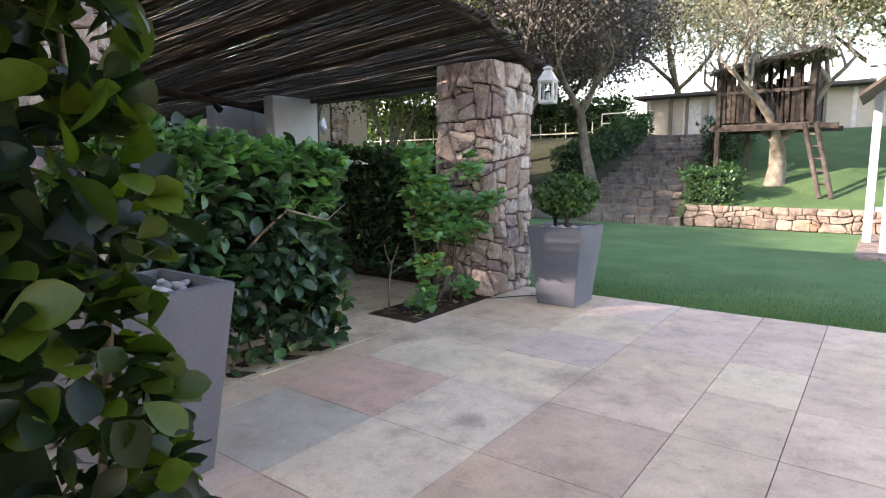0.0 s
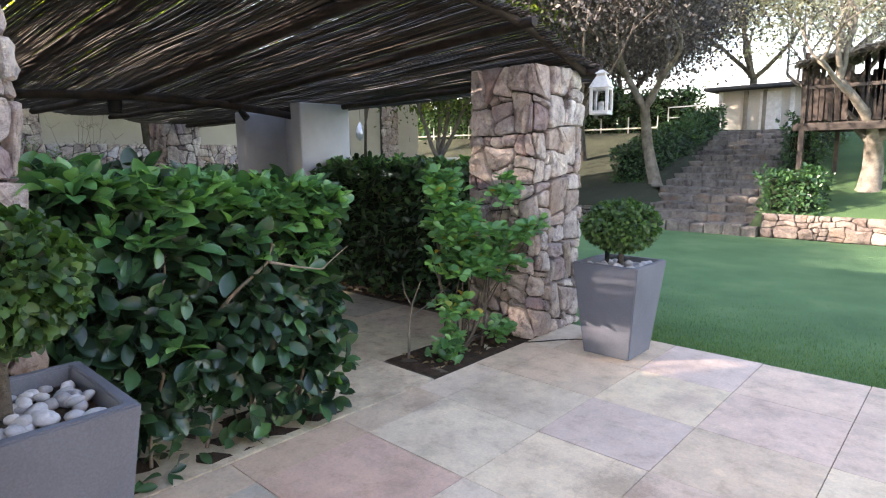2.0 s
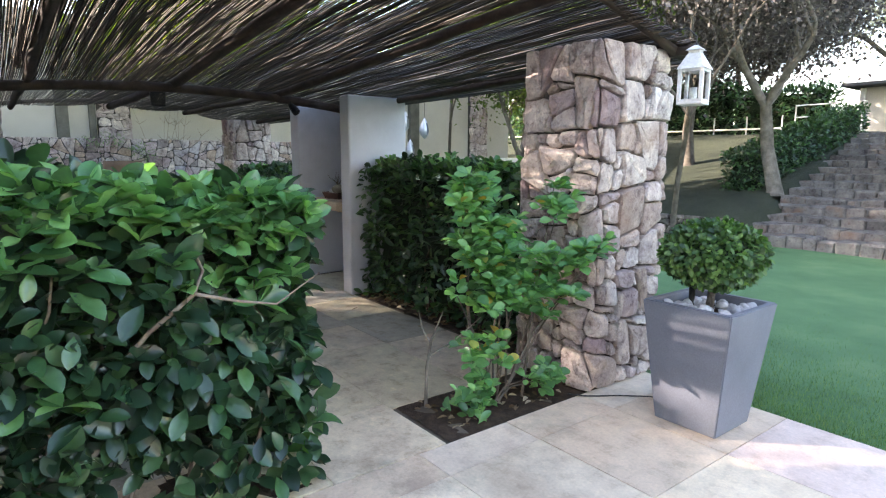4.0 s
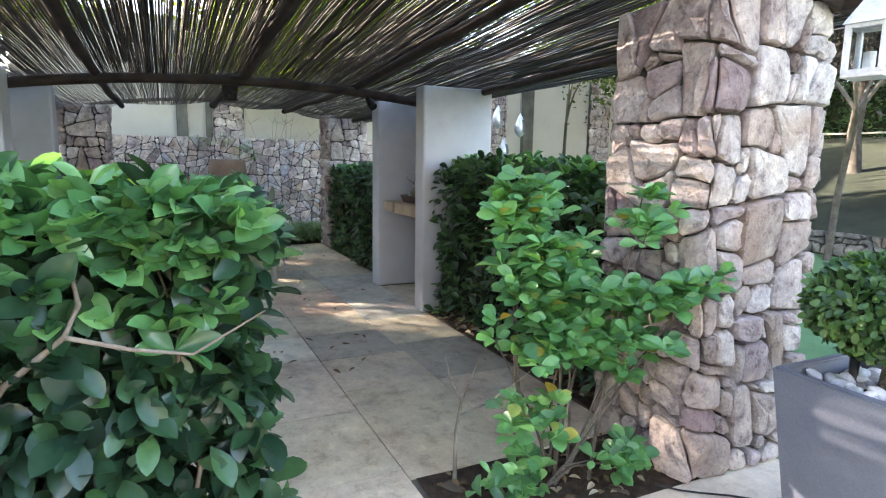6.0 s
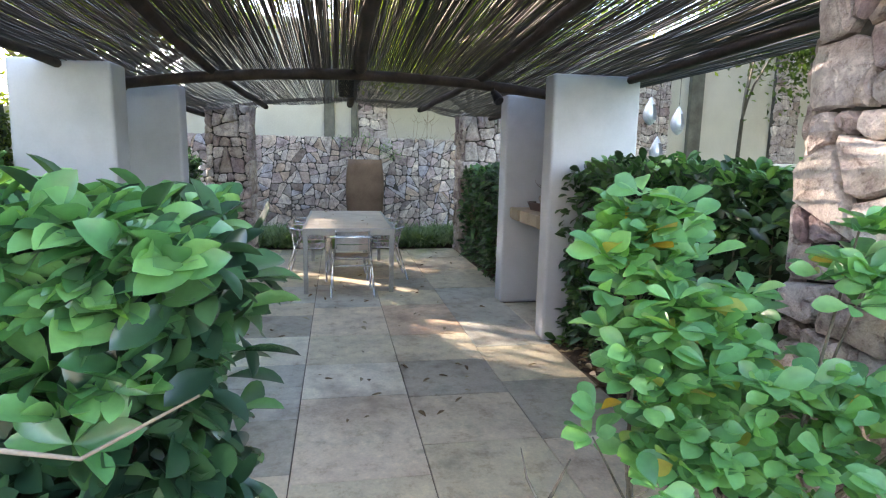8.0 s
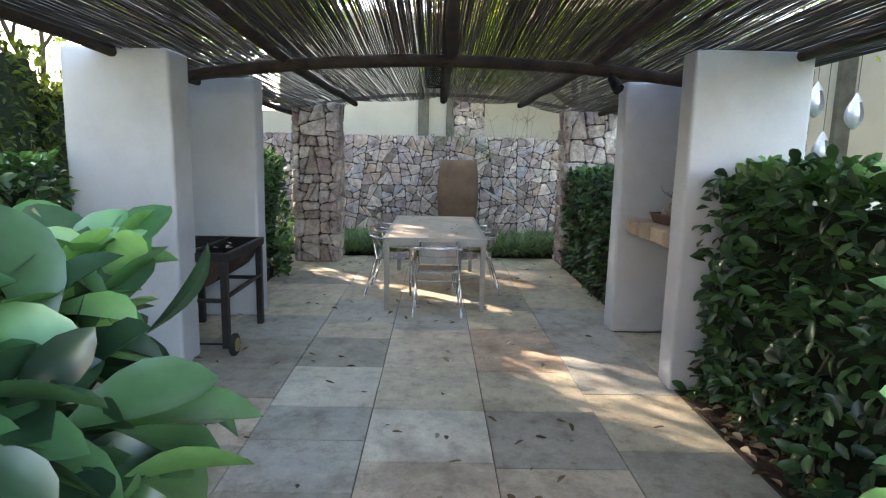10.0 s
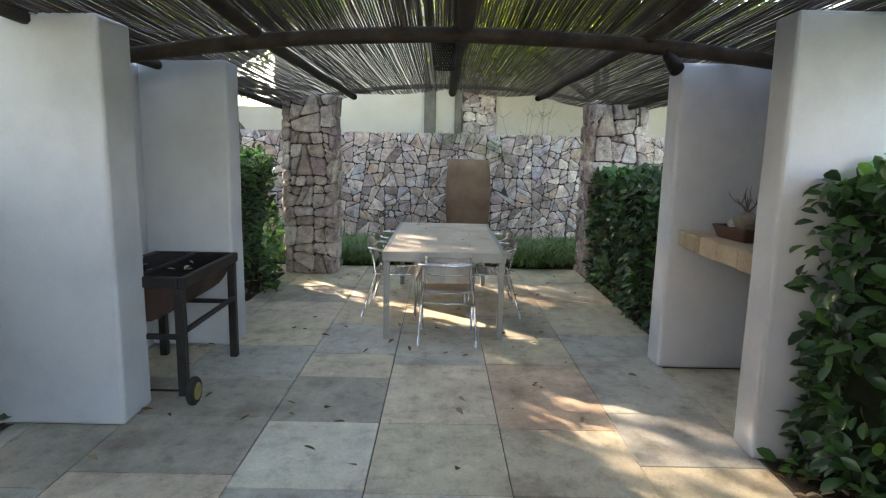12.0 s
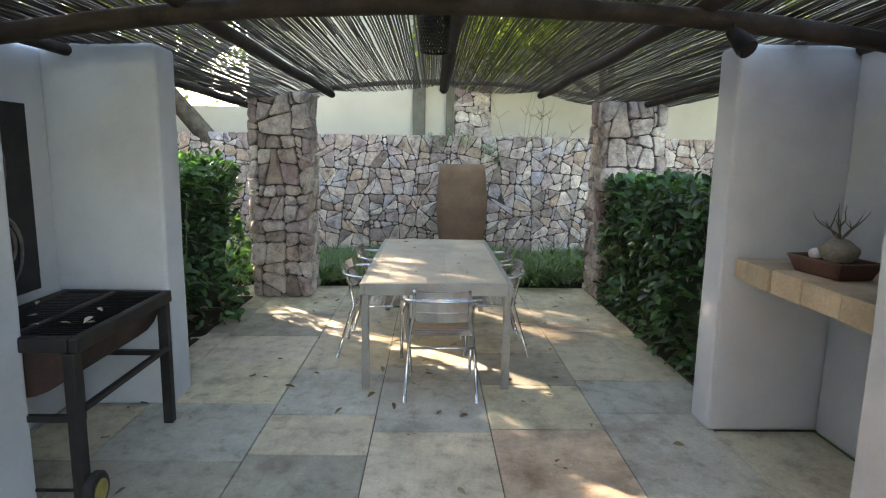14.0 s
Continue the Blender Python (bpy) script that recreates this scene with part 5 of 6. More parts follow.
def bonsai():
    t = thing("bonsai", "bare bonsai with a swollen trunk in a glazed brown tray", "bonsai", m=pose(-6.76, 5.66, 1.093, 0, 0, 8) @ Matrix.Scale(0.76, 4))
    bm = bmesh.new()
    prof = [(0.19, 0.12, 0.0), (0.235, 0.15, 0.105), (0.245, 0.16, 0.115), (0.225, 0.14, 0.115), (0.215, 0.13, 0.085)]
    rings = [[bm.verts.new((sx * a, sy * b, z)) for sx, sy in ((1, 1), (-1, 1), (-1, -1), (1, -1))] for a, b, z in prof]
    for a, b in zip(rings, rings[1:]):
        for k in range(4):
            bm.faces.new((a[k], a[(k + 1) % 4], b[(k + 1) % 4], b[k]))
    bm.faces.new(rings[0][::-1])
    bm.faces.new(rings[-1])
    bmesh.ops.bevel(bm, geom=bm.edges[:], offset=0.006, segments=2, affect='EDGES')
    part("tray", bm, M_TRAY, t)
    part("soil_fill", boxed(-0.213, 0.213, -0.128, 0.128, 0.087, 0.100), M_SOIL, t)
    bm = bmesh.new()
    bmesh.ops.create_icosphere(bm, subdivisions=3, radius=1.0, matrix=Matrix.Translation((0.03, 0, 0.165)) @ Matrix.Diagonal((0.115, 0.095, 0.085, 1)))
    for v in bm.verts:
        v.co += (v.co - Vector((0.03, 0, 0.165))) * 0.25 * noise.noise(v.co * 14)
    part("caudex", bm, M_PALE_BARK, t, "pale swollen trunk", smooth=True)
    bm = bmesh.new()
    bmesh.ops.create_icosphere(bm, subdivisions=2, radius=1.0, matrix=Matrix.Translation((-0.12, -0.03, 0.125)) @ Matrix.Diagonal((0.05, 0.04, 0.04, 1)))
    part("stone", bm, M_PEBBLE, t, "small grey stone", smooth=True)
    r = random.Random(6)
    for k in range(7):
        a = r.uniform(0, 6.283)
        p = Vector((0.03, 0, 0.235))
        pts = [p]
        d = Vector((math.cos(a) * 0.7, math.sin(a) * 0.5, 0.8)).normalized()
        for s in range(5):
            d = (d + Vector((r.uniform(-0.6, 0.6), r.uniform(-0.6, 0.6), r.uniform(-0.2, 0.5)))).normalized()
            pts.append(pts[-1] + d * 0.052)
        part("branch", tubed(pts, [0.010, 0.007, 0.005, 0.004, 0.003, 0.0015], 5), M_BARK, t)
        part("branch", tubed([pts[2], pts[2] + Vector((r.uniform(-0.06, 0.06), r.uniform(-0.06, 0.06), 0.05))], [0.004, 0.0015], 5), M_BARK, t)


bonsai()


# ---------------------------------------------------------------- wire basket lamp under the ridge pole
def basket_lamp():
    t = thing("basket_lamp", "dark perforated basket lantern hanging from the middle pole", "lantern", m=pose(-7.2, 3.66, 2.20))
    bm = bmesh.new()
    for k in range(14):
        z = 0.01 + k * 0.018
        rad = 0.085 - 0.012 * (k / 13 - 0.5) ** 2 * 4
        for i in range(26):
            a0, a1 = (i + 0.5 * (k % 2)) * 2 * math.pi / 26, (i + 0.62 + 0.5 * (k % 2)) * 2 * math.pi / 26
            for za, zb in ((z, z + 0.018),):
                v = [bm.verts.new((math.cos(a) * rr, math.sin(a) * rr, zz)) for a, rr, zz in ((a0, rad, za), (a1, rad, za), (a1, rad, zb), (a0, rad, zb))]
                bm.faces.new(v)
        tube(bm, [(math.cos(a) * rad, math.sin(a) * rad, z) for a in np.linspace(0, 2 * math.pi, 25)], 0.003, 4, cap=False)
    part("basket", bm, M_BLACK, t)
    part("rim", tubed([(math.cos(a) * 0.078, math.sin(a) * 0.078, 0.008) for a in np.linspace(0, 2 * math.pi, 25)], 0.007, 6), M_BLACK, t)
    part("lid", tubed([(0, 0, 0.262), (0, 0, 0.278)], [0.085, 0.02], 20), M_BLACK, t)
    part("chain", tubed([(0, 0, 0.27), (0.03, 0.10, 0.31)], 0.006, 6), M_BLACK, t)


basket_lamp()


# ---------------------------------------------------------------- house wall, low wall, hanging pods
def house():
    w = tagged(part("wall_house", boxed(-15.4, -15.0, 0.3, 16.6, -0.1, 4.6), M_CREAM), "cream plastered house wall beyond the garden wall", "wall", kind="structure")
    tagged(part("wall_boundary", boxed(-15.35, -15.05, -14.0, 0.29, -0.1, 2.5), M_CREAM), "cream plastered boundary wall", "wall", kind="structure")
    r = random.Random(14)
    for y0, y1 in ((4.06, 4.72), (10.8, 11.8), (14.75, 15.5)):
        p = thing("stone_pilaster", "reddish dry-stone pilaster on the cream house wall", "pilaster", "pilasters of the house wall")
        part("mortar_core", boxed(-14.998, -14.90, y0, y1, 0, 4.4), M_MORTAR, p)
        for poly in courses(y1 - y0, 4.4, 0.22, r):
            link("stone", stone_piece(poly, lambda u, v, out, y0=y0: (-14.89 + out * 0.8, y0 + u, v), r), M_STONE, p)
    for y0, y1 in ((3.29, 3.52), (3.90, 4.03), (12.35, 12.70)):
        tagged(part("timber_post", boxed(-14.998, -14.86, y0, y1, 0, 4.3, 0.01), M_POSTWOOD), "grey-brown timber post against the house wall", "post", "posts of the house wall")
    tagged(part("wall_low", boxed(-9.3, -9.05, 8.42, 13.2, -0.1, 1.62, 0.015), M_CREAM), "low cream garden wall behind the hedge", "wall", kind="structure")


# Unseen wall added past the terrace to hold back low sky light
tagged(part("wall_terrace_house", boxed(4.7, 5.1, -5.0, 4.6, -0.1, 5.2), M_CREAM), "unseen plain cream wall added behind the terrace to cut sky light", "wall", kind="structure")
M_POSTWOOD = simple("grey_green_timber", [(0.3, (0.10, 0.095, 0.075)), (0.7, (0.19, 0.18, 0.15))], 3, 40, 0.9)
house()


def pod(x, y, z, s, label):
    t = thing("hanging_pod", label, "ornament", "teardrop ornaments", m=pose(x, y, z, 0, 0, 35))
    bm = bmesh.new()
    rings = []
    for k in range(12):
        u = k / 11
        rad = s * 0.42 * math.sin(math.pi * min(1, u * 0.98 + 0.02)) ** 0.8 * (1 - 0.62 * u)
        rings.append([bm.verts.new((math.cos(a) * rad * 0.8, math.sin(a) * rad, u * s)) for a in np.linspace(0, 2 * math.pi, 18, endpoint=False)])
    for a, b in zip(rings, rings[1:]):
        for i in range(18):
            if not (2 <= rings.index(a) <= 7 and i in (0, 1, 2, 16, 17)):
                bm.faces.new((a[i], a[(i + 1) % 18], b[(i + 1) % 18], b[i])).smooth = True
    part("shell", bm, M_POD, t)
    part("cord", tubed([(0, 0, s * 0.96), (0, 0, 2.62 - z)], 0.003, 5), M_BLACK, t)


M_POD = simple("silvered_ceramic", [(0.3, (0.38, 0.38, 0.39)), (0.7, (0.55, 0.55, 0.56))], 6, 60, 0.35, metal=0.5)
for _p in ((-6.95, 6.86, 2.00), (-6.80, 7.10, 1.90), (-7.05, 7.02, 1.60)):
    pod(*_p, 0.30, "silvery teardrop pod hanging behind the hedge")
pole = thing("pod_stand", "slim dark pole with an arm that carries hanging pods", "stand", m=pose(0, 0, 0))
part("pole", tubed([(-7.25, 6.80, 0), (-7.25, 6.80, 2.60)], 0.02, 8), M_BLACK, pole)
part("arm", tubed([(-7.25, 6.80, 2.60), (-6.95, 6.86, 2.62), (-6.80, 7.10, 2.62), (-7.05, 7.02, 2.62)], 0.008, 6), M_BLACK, pole)


# ---------------------------------------------------------------- garden beyond the lawn
def retaining():
    r = random.Random(33)
    w = thing("retaining_wall", "low reddish-stone retaining wall at the lawn's edge", "wall", kind="structure")
    part("mortar_core", boxed(-2.62, 3.2, 13.80, 14.0, -0.1, 0.42), M_MORTAR, w)
    for poly in courses(5.8, 0.47, 0.25, r):
        link("stone", stone_piece(poly, lambda u, v, out: (-2.62 + u, 13.79 - out, v), r, 0.007, 0.04), M_STEP_RED, w)
    w2 = thing("retaining_wall", "low sandstone edging wall below the shaded bank", "wall", kind="structure")
    part("mortar_core", boxed(-14.0, -5.45, 13.82, 14.0, -0.1, 0.40), M_MORTAR, w2)
    for poly in courses(8.5, 0.44, 0.25, r):
        link("stone", stone_piece(poly, lambda u, v, out: (-13.95 + u, 13.81 - out, v), r, 0.015, 0.05), M_STEP_STONE, w2)


M_STEP_RED = stone_mat("reddish_stone", [(0.23, 0.185, 0.16), (0.31, 0.26, 0.23), (0.26, 0.215, 0.19), (0.34, 0.295, 0.26)], 4.0)
retaining()


def stairs():
    r = random.Random(44)
    t = thing("stone_steps", "long flight of rough sandstone steps up the bank", "steps", kind="structure")
    n = 15
    y = 13.72
    for k in range(n):
        f = k / (n - 1)
        z1 = 0.20 + f * 2.16
        xl, xr = -5.42 - 0.70 * f, -2.66 - 1.36 * f
        dy = 0.56 + 0.02 * r.random()
        x = xl
        while x < xr - 0.05:
            w = r.uniform(0.20, 0.46)
            x1 = xr if x + w > xr - 0.2 else x + w
            bm = boxed(x + 0.006, x1 - 0.006, y + r.uniform(-0.04, 0.03), y + dy + 0.10, z1 - 0.36, z1 + r.uniform(-0.022, 0.018), 0.026, 1)
            for v in bm.verts:
                v.co += Vector((r.uniform(-1, 1), r.uniform(-1, 1), r.uniform(-1, 1))) * 0.017
            part("step_block", bm, M_STEP_STONE, t)
            x = x1
        y += dy
    part("landing", boxed(-7.2, -2.6, y - 0.02, 24.0, 1.9, 2.36, 0.02), M_STEP_STONE, t)


stairs()
hedge("hedge", -6.95, -6.1, 15.9, 22.4, 0.75, 1.75, 7500, 0.10, M_LEAF_DARK, "dark clipped hedge climbing beside the steps", 37, 0.55, slope=0.225)
hedge("shrub", -2.75, -1.75, 14.05, 15.0, 0.40, 1.25, 2200, 0.09, M_LEAF_DARK, "rounded dark shrub beside the steps", 38, 0.55, True, 0, 0.12)
hedge("hedge", -3.1, -2.4, 17.0, 21.0, 0.9, 2.4, 3500, 0.10, M_LEAF_DARK, "loose dark hedge along the steps", 39, 0.55, True, 0, 0.12)


for _k in range(5):
    hedge("shrub", -23.5 + _k * 3.2, -20.5 + _k * 3.2, 23.4, 24.6, 2.1, 3.9 + 0.4 * (_k % 2), 2600, 0.17, M_LEAF_DARK, "dark understorey shrub behind the pale fence", 140 + _k, 0.55, True, 0, 0.2)


def tree_house():
    t = thing("tree_house", "weathered plank tree house on stilts with a thatched lean-to roof", "tree house", m=pose(0, 0, 0))
    r = random.Random(9)
    x0, x1, y0, y1, z0 = -2.45, -0.50, 15.6, 17.3, 2.22
    for k in range(11):
        y = y0 + k * (y1 - y0) / 11
        part("deck_board", boxed(x0 - 0.1, x1 + 0.15, y + 0.006, y + (y1 - y0) / 11 - 0.006, z0, z0 + 0.04), M_WOOD, t)
    for y in (y0 + 0.05, y1 - 0.05):
        part("beam", boxed(x0 - 0.15, x1 + 0.5, y - 0.05, y + 0.05, z0 - 0.12, z0 - 0.001), M_WOOD, t)
    x = x0
    while x < x1:
        w = r.uniform(0.06, 0.10)
        if r.random() > 0.03:
            bm = boxed(x, x + w, y0, y0 + 0.025, z0 + 0.04 + r.uniform(0, 0.06), 3.45 + 0.12 * (x - x0) + r.uniform(-0.18, 0.10))
            bmesh.ops.rotate(bm, cent=Vector((x, y0, z0)), matrix=Matrix.Rotation(r.uniform(-0.05, 0.05), 3, 'Y'), verts=bm.verts)
            part("wall_plank", bm, M_PLANK, t)
        x += w + r.uniform(0.008, 0.035)
    x = x0
    while x < x1:
        w = r.uniform(0.10, 0.15)
        part("wall_plank", boxed(x, x + w, y1 - 0.03, y1, z0 + 0.04, 3.40 + r.uniform(-0.1, 0.1)), M_PLANK, t)
        x += w + r.uniform(0.006, 0.02)
    for xs in (x0, x1):
        y = y0
        while y < y1:
            w = r.uniform(0.08, 0.13)
            part("wall_plank", boxed(xs, xs + 0.025, y, y + w, z0 + 0.04, 3.4 + r.uniform(-0.1, 0.1)), M_PLANK, t)
            y += w + r.uniform(0.01, 0.05)
    for x in (x0, x1 - 0.05):
        part("post", boxed(x, x + 0.08, y0 - 0.05, y0 + 0.03, z0, 3.7), M_WOOD, t)
    part("rail", boxed(x0, x1, y0 - 0.02, y0 - 0.001, 2.95, 3.02), M_WOOD, t)
    bm = bmesh.new()
    rr = np.random.default_rng(4)
    for k in range(420):
        x = x0 - 0.1 + rr.random() * (x1 - x0 + 0.30)
        zz = 3.50 + 0.15 * (x - x0)
        tube(bm, [(x + rr.normal(0, 0.05), y0 - 0.40 + rr.normal(0, 0.07), zz - 0.10 + rr.normal(0, 0.04)), (x + rr.normal(0, 0.08), y0 + 0.75, zz + 0.20), (x + rr.normal(0, 0.1), y1 + 0.2, zz + 0.05 + rr.normal(0, 0.03))], 0.017, 4, cap=False)
    part("thatch", bm, M_THATCH, t, "grey thatched lean-to roof")["kind"] = "stuff"
    g = land(-2.42, 15.7)
    part("stilt", boxed(-2.48, -2.38, 15.62, 15.72, g - 0.2, z0 - 0.121), M_WOOD, t)
    part("stilt", boxed(-2.05, -1.97, 17.1, 17.2, 0.9, z0 - 0.121), M_WOOD, t)
    for dx in (0.0, 0.22):
        part("ladder_rail", tubed([(-0.62 + dx, 15.45, 2.2), (-0.20 + dx, 14.9, land(0, 14.9))], 0.055, 6), M_WOOD, t)
    for k in range(5):
        f = 0.15 + k * 0.17
        part("rung", tubed([(-0.62 + 0.42 * f, 15.45 - 0.55 * f, 2.2 - 1.55 * f), (-0.40 + 0.42 * f, 15.45 - 0.55 * f, 2.2 - 1.55 * f)], 0.025, 6), M_WOOD, t)


M_PLANK = simple("dark_weathered_plank", [(0.3, (0.022, 0.017, 0.015)), (0.7, (0.060, 0.047, 0.040))], 7, 50, 0.9, bumpy=0.6, vary=0.5)
M_THATCH = simple("grey_thatch", [(0.3, (0.16, 0.14, 0.10)), (0.7, (0.34, 0.30, 0.22))], 5, 60, 0.95)
tree_house()


def shed():
    t = thing("garden_house", "pale rendered outbuilding with posts and a dark roof edge", "house", m=pose(0, 0, 0))
    part("wall", boxed(-6.95, 5.0, 24.2, 28.0, 2.0, 3.85), M_SHED, t)
    x = -6.9
    k = 0
    while x < 4.8:
        part("post", boxed(x, x + 0.12, 24.08, 24.198, 2.3, 3.82), M_SHEDPOST if k % 3 else M_WHITE, t)
        x += 0.62 if k % 2 else 0.85
        k += 1
    part("door", boxed(-5.52, -4.85, 24.1, 24.197, 2.36, 3.75), M_WHITE, t, "white door")
    part("roof", boxed(-7.3, 5.3, 23.6, 28.4, 3.86, 3.98, 0.02), M_ROOF, t)
    rail = thing("handrail", "thin white metal rail beside the top of the steps", "rail", m=pose(0, 0, 0))
    for z in (2.95, 3.32):
        part("bar", tubed([(-8.3, 23.0, z), (-6.35, 23.0, z + 0.02)], 0.022, 6), M_WHITE, rail)
    for xx in (-8.3, -7.3, -6.35):
        part("post", tubed([(xx, 23.0, 2.2), (xx, 23.0, 3.34)], 0.022, 6), M_WHITE, rail)
    fence = thing("wire_fence", "low pale fence along the top of the bank", "fence", m=pose(0, 0, 0))
    part("bar", tubed([(-24, 22.9, 2.62), (-8.4, 22.9, 2.62)], 0.03, 6), M_WHITE, fence)
    for k in range(14):
        part("post", tubed([(-23.6 + k * 1.15, 22.9, 2.2), (-23.6 + k * 1.15, 22.9, 3.05)], 0.025, 6), M_WHITE, fence)
    tagged(part("wall_back", boxed(4.8, 30.0, 25.0, 25.4, 1.5, 5.2), M_CREAM), "pale wall behind the upper garden", "wall", kind="structure")


M_SHEDPOST = simple("grey_brown_post", [(0.3, (0.16, 0.15, 0.12)), (0.7, (0.26, 0.24, 0.20))], 3, 30, 0.9)
shed()


def play_frame():
    t = thing("white_pergola", "white-painted timber post frame at the lawn's edge", "pergola", m=pose(0, 0, 0))
    for x, y in ((0.72, 12.3), (0.96, 11.0), (2.6, 11.0), (2.6, 12.3)):
        part("post", boxed(x - 0.06, x + 0.06, y - 0.06, y + 0.06, 0, 2.75, 0.006), M_BLUEWHITE, t)
    for y in (11.0, 12.3):
        part("beam", boxed(0.55, 2.8, y - 0.05, y + 0.05, 2.751, 2.88), M_BLUEWHITE, t)
    part("rail", boxed(0.92, 2.54, 10.97, 11.03, 0.55, 0.62), M_BLUEWHITE, t)
    part("rail", boxed(0.78, 2.54, 12.27, 12.33, 0.55, 0.62), M_BLUEWHITE, t)
    bm = bmesh.new()
    v = [bm.verts.new(p) for p in ((0.5, 10.8, 2.30), (0.5, 12.5, 2.30), (1.6, 12.5, 3.15), (1.6, 10.8, 3.15), (0.5, 10.8, 2.36), (0.5, 12.5, 2.36), (1.6, 12.5, 3.21), (1.6, 10.8, 3.21))]
    for f in ((0, 1, 2, 3), (7, 6, 5, 4), (0, 4, 5, 1), (1, 5, 6, 2), (2, 6, 7, 3), (3, 7, 4, 0)):
        bm.faces.new([v[i] for i in f])
    part("awning", bm, M_WOOD, t, "sloping weathered wooden awning")
    tagged(part("pavement_brick", boxed(0.62, 6.0, 10.3, 13.7, -0.05, 0.03, 0.01), M_STEP_RED), "reddish brick paving under the white posts", "pavement", kind="structure")


# White posts greyed and blued: the shade on them is put into the colour
M_BLUEWHITE = simple("shaded_white_paint", [(0.3, (0.36, 0.40, 0.46)), (0.7, (0.50, 0.54, 0.60))], 4, 60, 0.6)
play_frame()

# ---------------------------------------------------------------- trees
for _k in range(4):
    hedge("shrub", -15.0 + _k * 2.6, -12.3 + _k * 2.6, -4.4 + 0.3 * (_k % 2), -3.0, 0.0, 2.7 + 0.5 * ((_k * 7) % 3), 3600, 0.15, M_TREE, "tall bright green shrub beyond the side hedge", 150 + _k, 0.5, True, 0, 0.25)
tree("tree", -5.75, 16.0, land(-5.75, 16.0), 6.6, 2.5, "dusty brown-leaved tree beside the stone steps", 51, 19000, 0.085, M_TREE_DRY, M_PALE_BARK, 0.15, 0.30, 0.27, (-0.35, 0), 0.55)
tree("tree", -9.0, 15.5, land(-9, 15.5), 8.6, 4.4, "dusty brown-leaved tree on the shaded bank", 54, 40000, 0.11, M_TREE_DRY, M_BARK, 0.14, 0.28, 0.12, (0, 0), 0.6)
tree("tree", -9.9, 11.3, 0, 6.5, 2.2, "bright green leafy tree beyond the clipped hedge", 52, 36000, 0.11, M_TREE, M_BARK, 0.10, 0.25, 0.22, (0.5, 0.4), 0.42)
tree("tree", -13.2, 12.6, 0, 6.0, 0.9, "slim bare young tree against the house wall", 72, 300, 0.09, M_TREE, M_BARK, 0.05, 0.45, 0.7)
tree("tree", -6.5, 13.2, 0, 7.4, 3.2, "leafy shade tree at the foot of the bank", 73, 20000, 0.10, M_TREE_DRY, M_BARK, 0.055, 0.34, 0.52, (0.5, -0.5), 0.55)
# added to filter the sun that would reach the far hedge
tree("tree", -18.5, -3.5, 0, 8.5, 3.6, "leafy tree beyond the boundary wall, added to filter the sun", 74, 11000, 0.17, M_TREE, M_BARK, 0.2, 0.2, 0.05, (0, 0), 0.5)
tree("tree", -23.0, 26.0, 2, 10.0, 5.0, "tall dark-leaved tree at the top of the bank", 75, 34000, 0.22, M_TREE_DRY, M_BARK, 0.22, 0.18, 0.0, (0, 0), 0.6)
tree("tree", -17.5, 29.0, 2, 11.0, 5.5, "tall dark-leaved tree at the top of the bank", 76, 34000, 0.24, M_TREE_DRY, M_BARK, 0.22, 0.18, 0.0, (0, 0), 0.6)
tree("tree", -1.2, 16.05, land(-1.2, 16.05), 6.2, 3.2, "pale-barked sparse tree growing through the tree house", 53, 3500, 0.08, M_TREE_HAZE, M_PALE_BARK, 0.20, 0.17, 0.45)
# far trees: the haze over them is in their leaf colour
tree("tree", -4.0, 31.0, 3, 10.0, 6.0, "tall tree behind the outbuilding with haze painted into its leaves", 55, 26000, 0.20, M_TREE_HAZE, M_BARK, 0.22, 0.25, 0.1, (0, 0), 0.55)
tree("tree", 4.5, 30.0, 3, 10.0, 6.0, "tall tree behind the outbuilding with haze painted into its leaves", 56, 12000, 0.20, M_TREE_HAZE, M_BARK, 0.22, 0.25, 0.1, (0, 0), 0.5)
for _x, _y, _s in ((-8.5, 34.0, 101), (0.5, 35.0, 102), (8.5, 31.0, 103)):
    tree("tree", _x, _y, 3, 11.0, 7.0, "tall tree behind the outbuilding with haze painted into its leaves", _s, 12000, 0.22, M_TREE_HAZE, M_PALE_BARK, 0.22, 0.22, 0.1, (0, 0), 0.7)
tree("tree", -13.5, 24.5, 2, 10.0, 5.0, "tall dark-leaved tree at the top of the bank", 57, 42000, 0.20, M_TREE_DRY, M_BARK, 0.22, 0.20, 0.02, (0, 0), 0.6)
tree("tree", -11.8, 26.5, 2, 9.0, 4.2, "tall dark-leaved tree at the top of the bank", 58, 34000, 0.18, M_TREE_DRY, M_BARK, 0.22, 0.20, 0.02, (0, 0), 0.6)
tree("tree", -18.0, 19.0, 1, 9.0, 4.6, "dark-leaved tree on the far bank", 68, 34000, 0.18, M_TREE, M_BARK, 0.22, 0.20, 0.02, (0, 0), 0.6)
tree("tree", -14.4, 1.2, 0, 6.6, 5.4, "leaning tree whose crown spreads over the pergola", 59, 32000, 0.13, M_TREE_OVER, M_BARK, 0.17, 0.42, 0.62, (1.0, -1.75), 0.45)
tree("tree", -14.3, 6.9, 0, 6.2, 6.0, "leafy tree behind the garden wall spreading over the pergola", 77, 28000, 0.13, M_TREE_OVER, M_BARK, 0.12, 0.43, 0.45, (0.8, -0.5), 0.5)
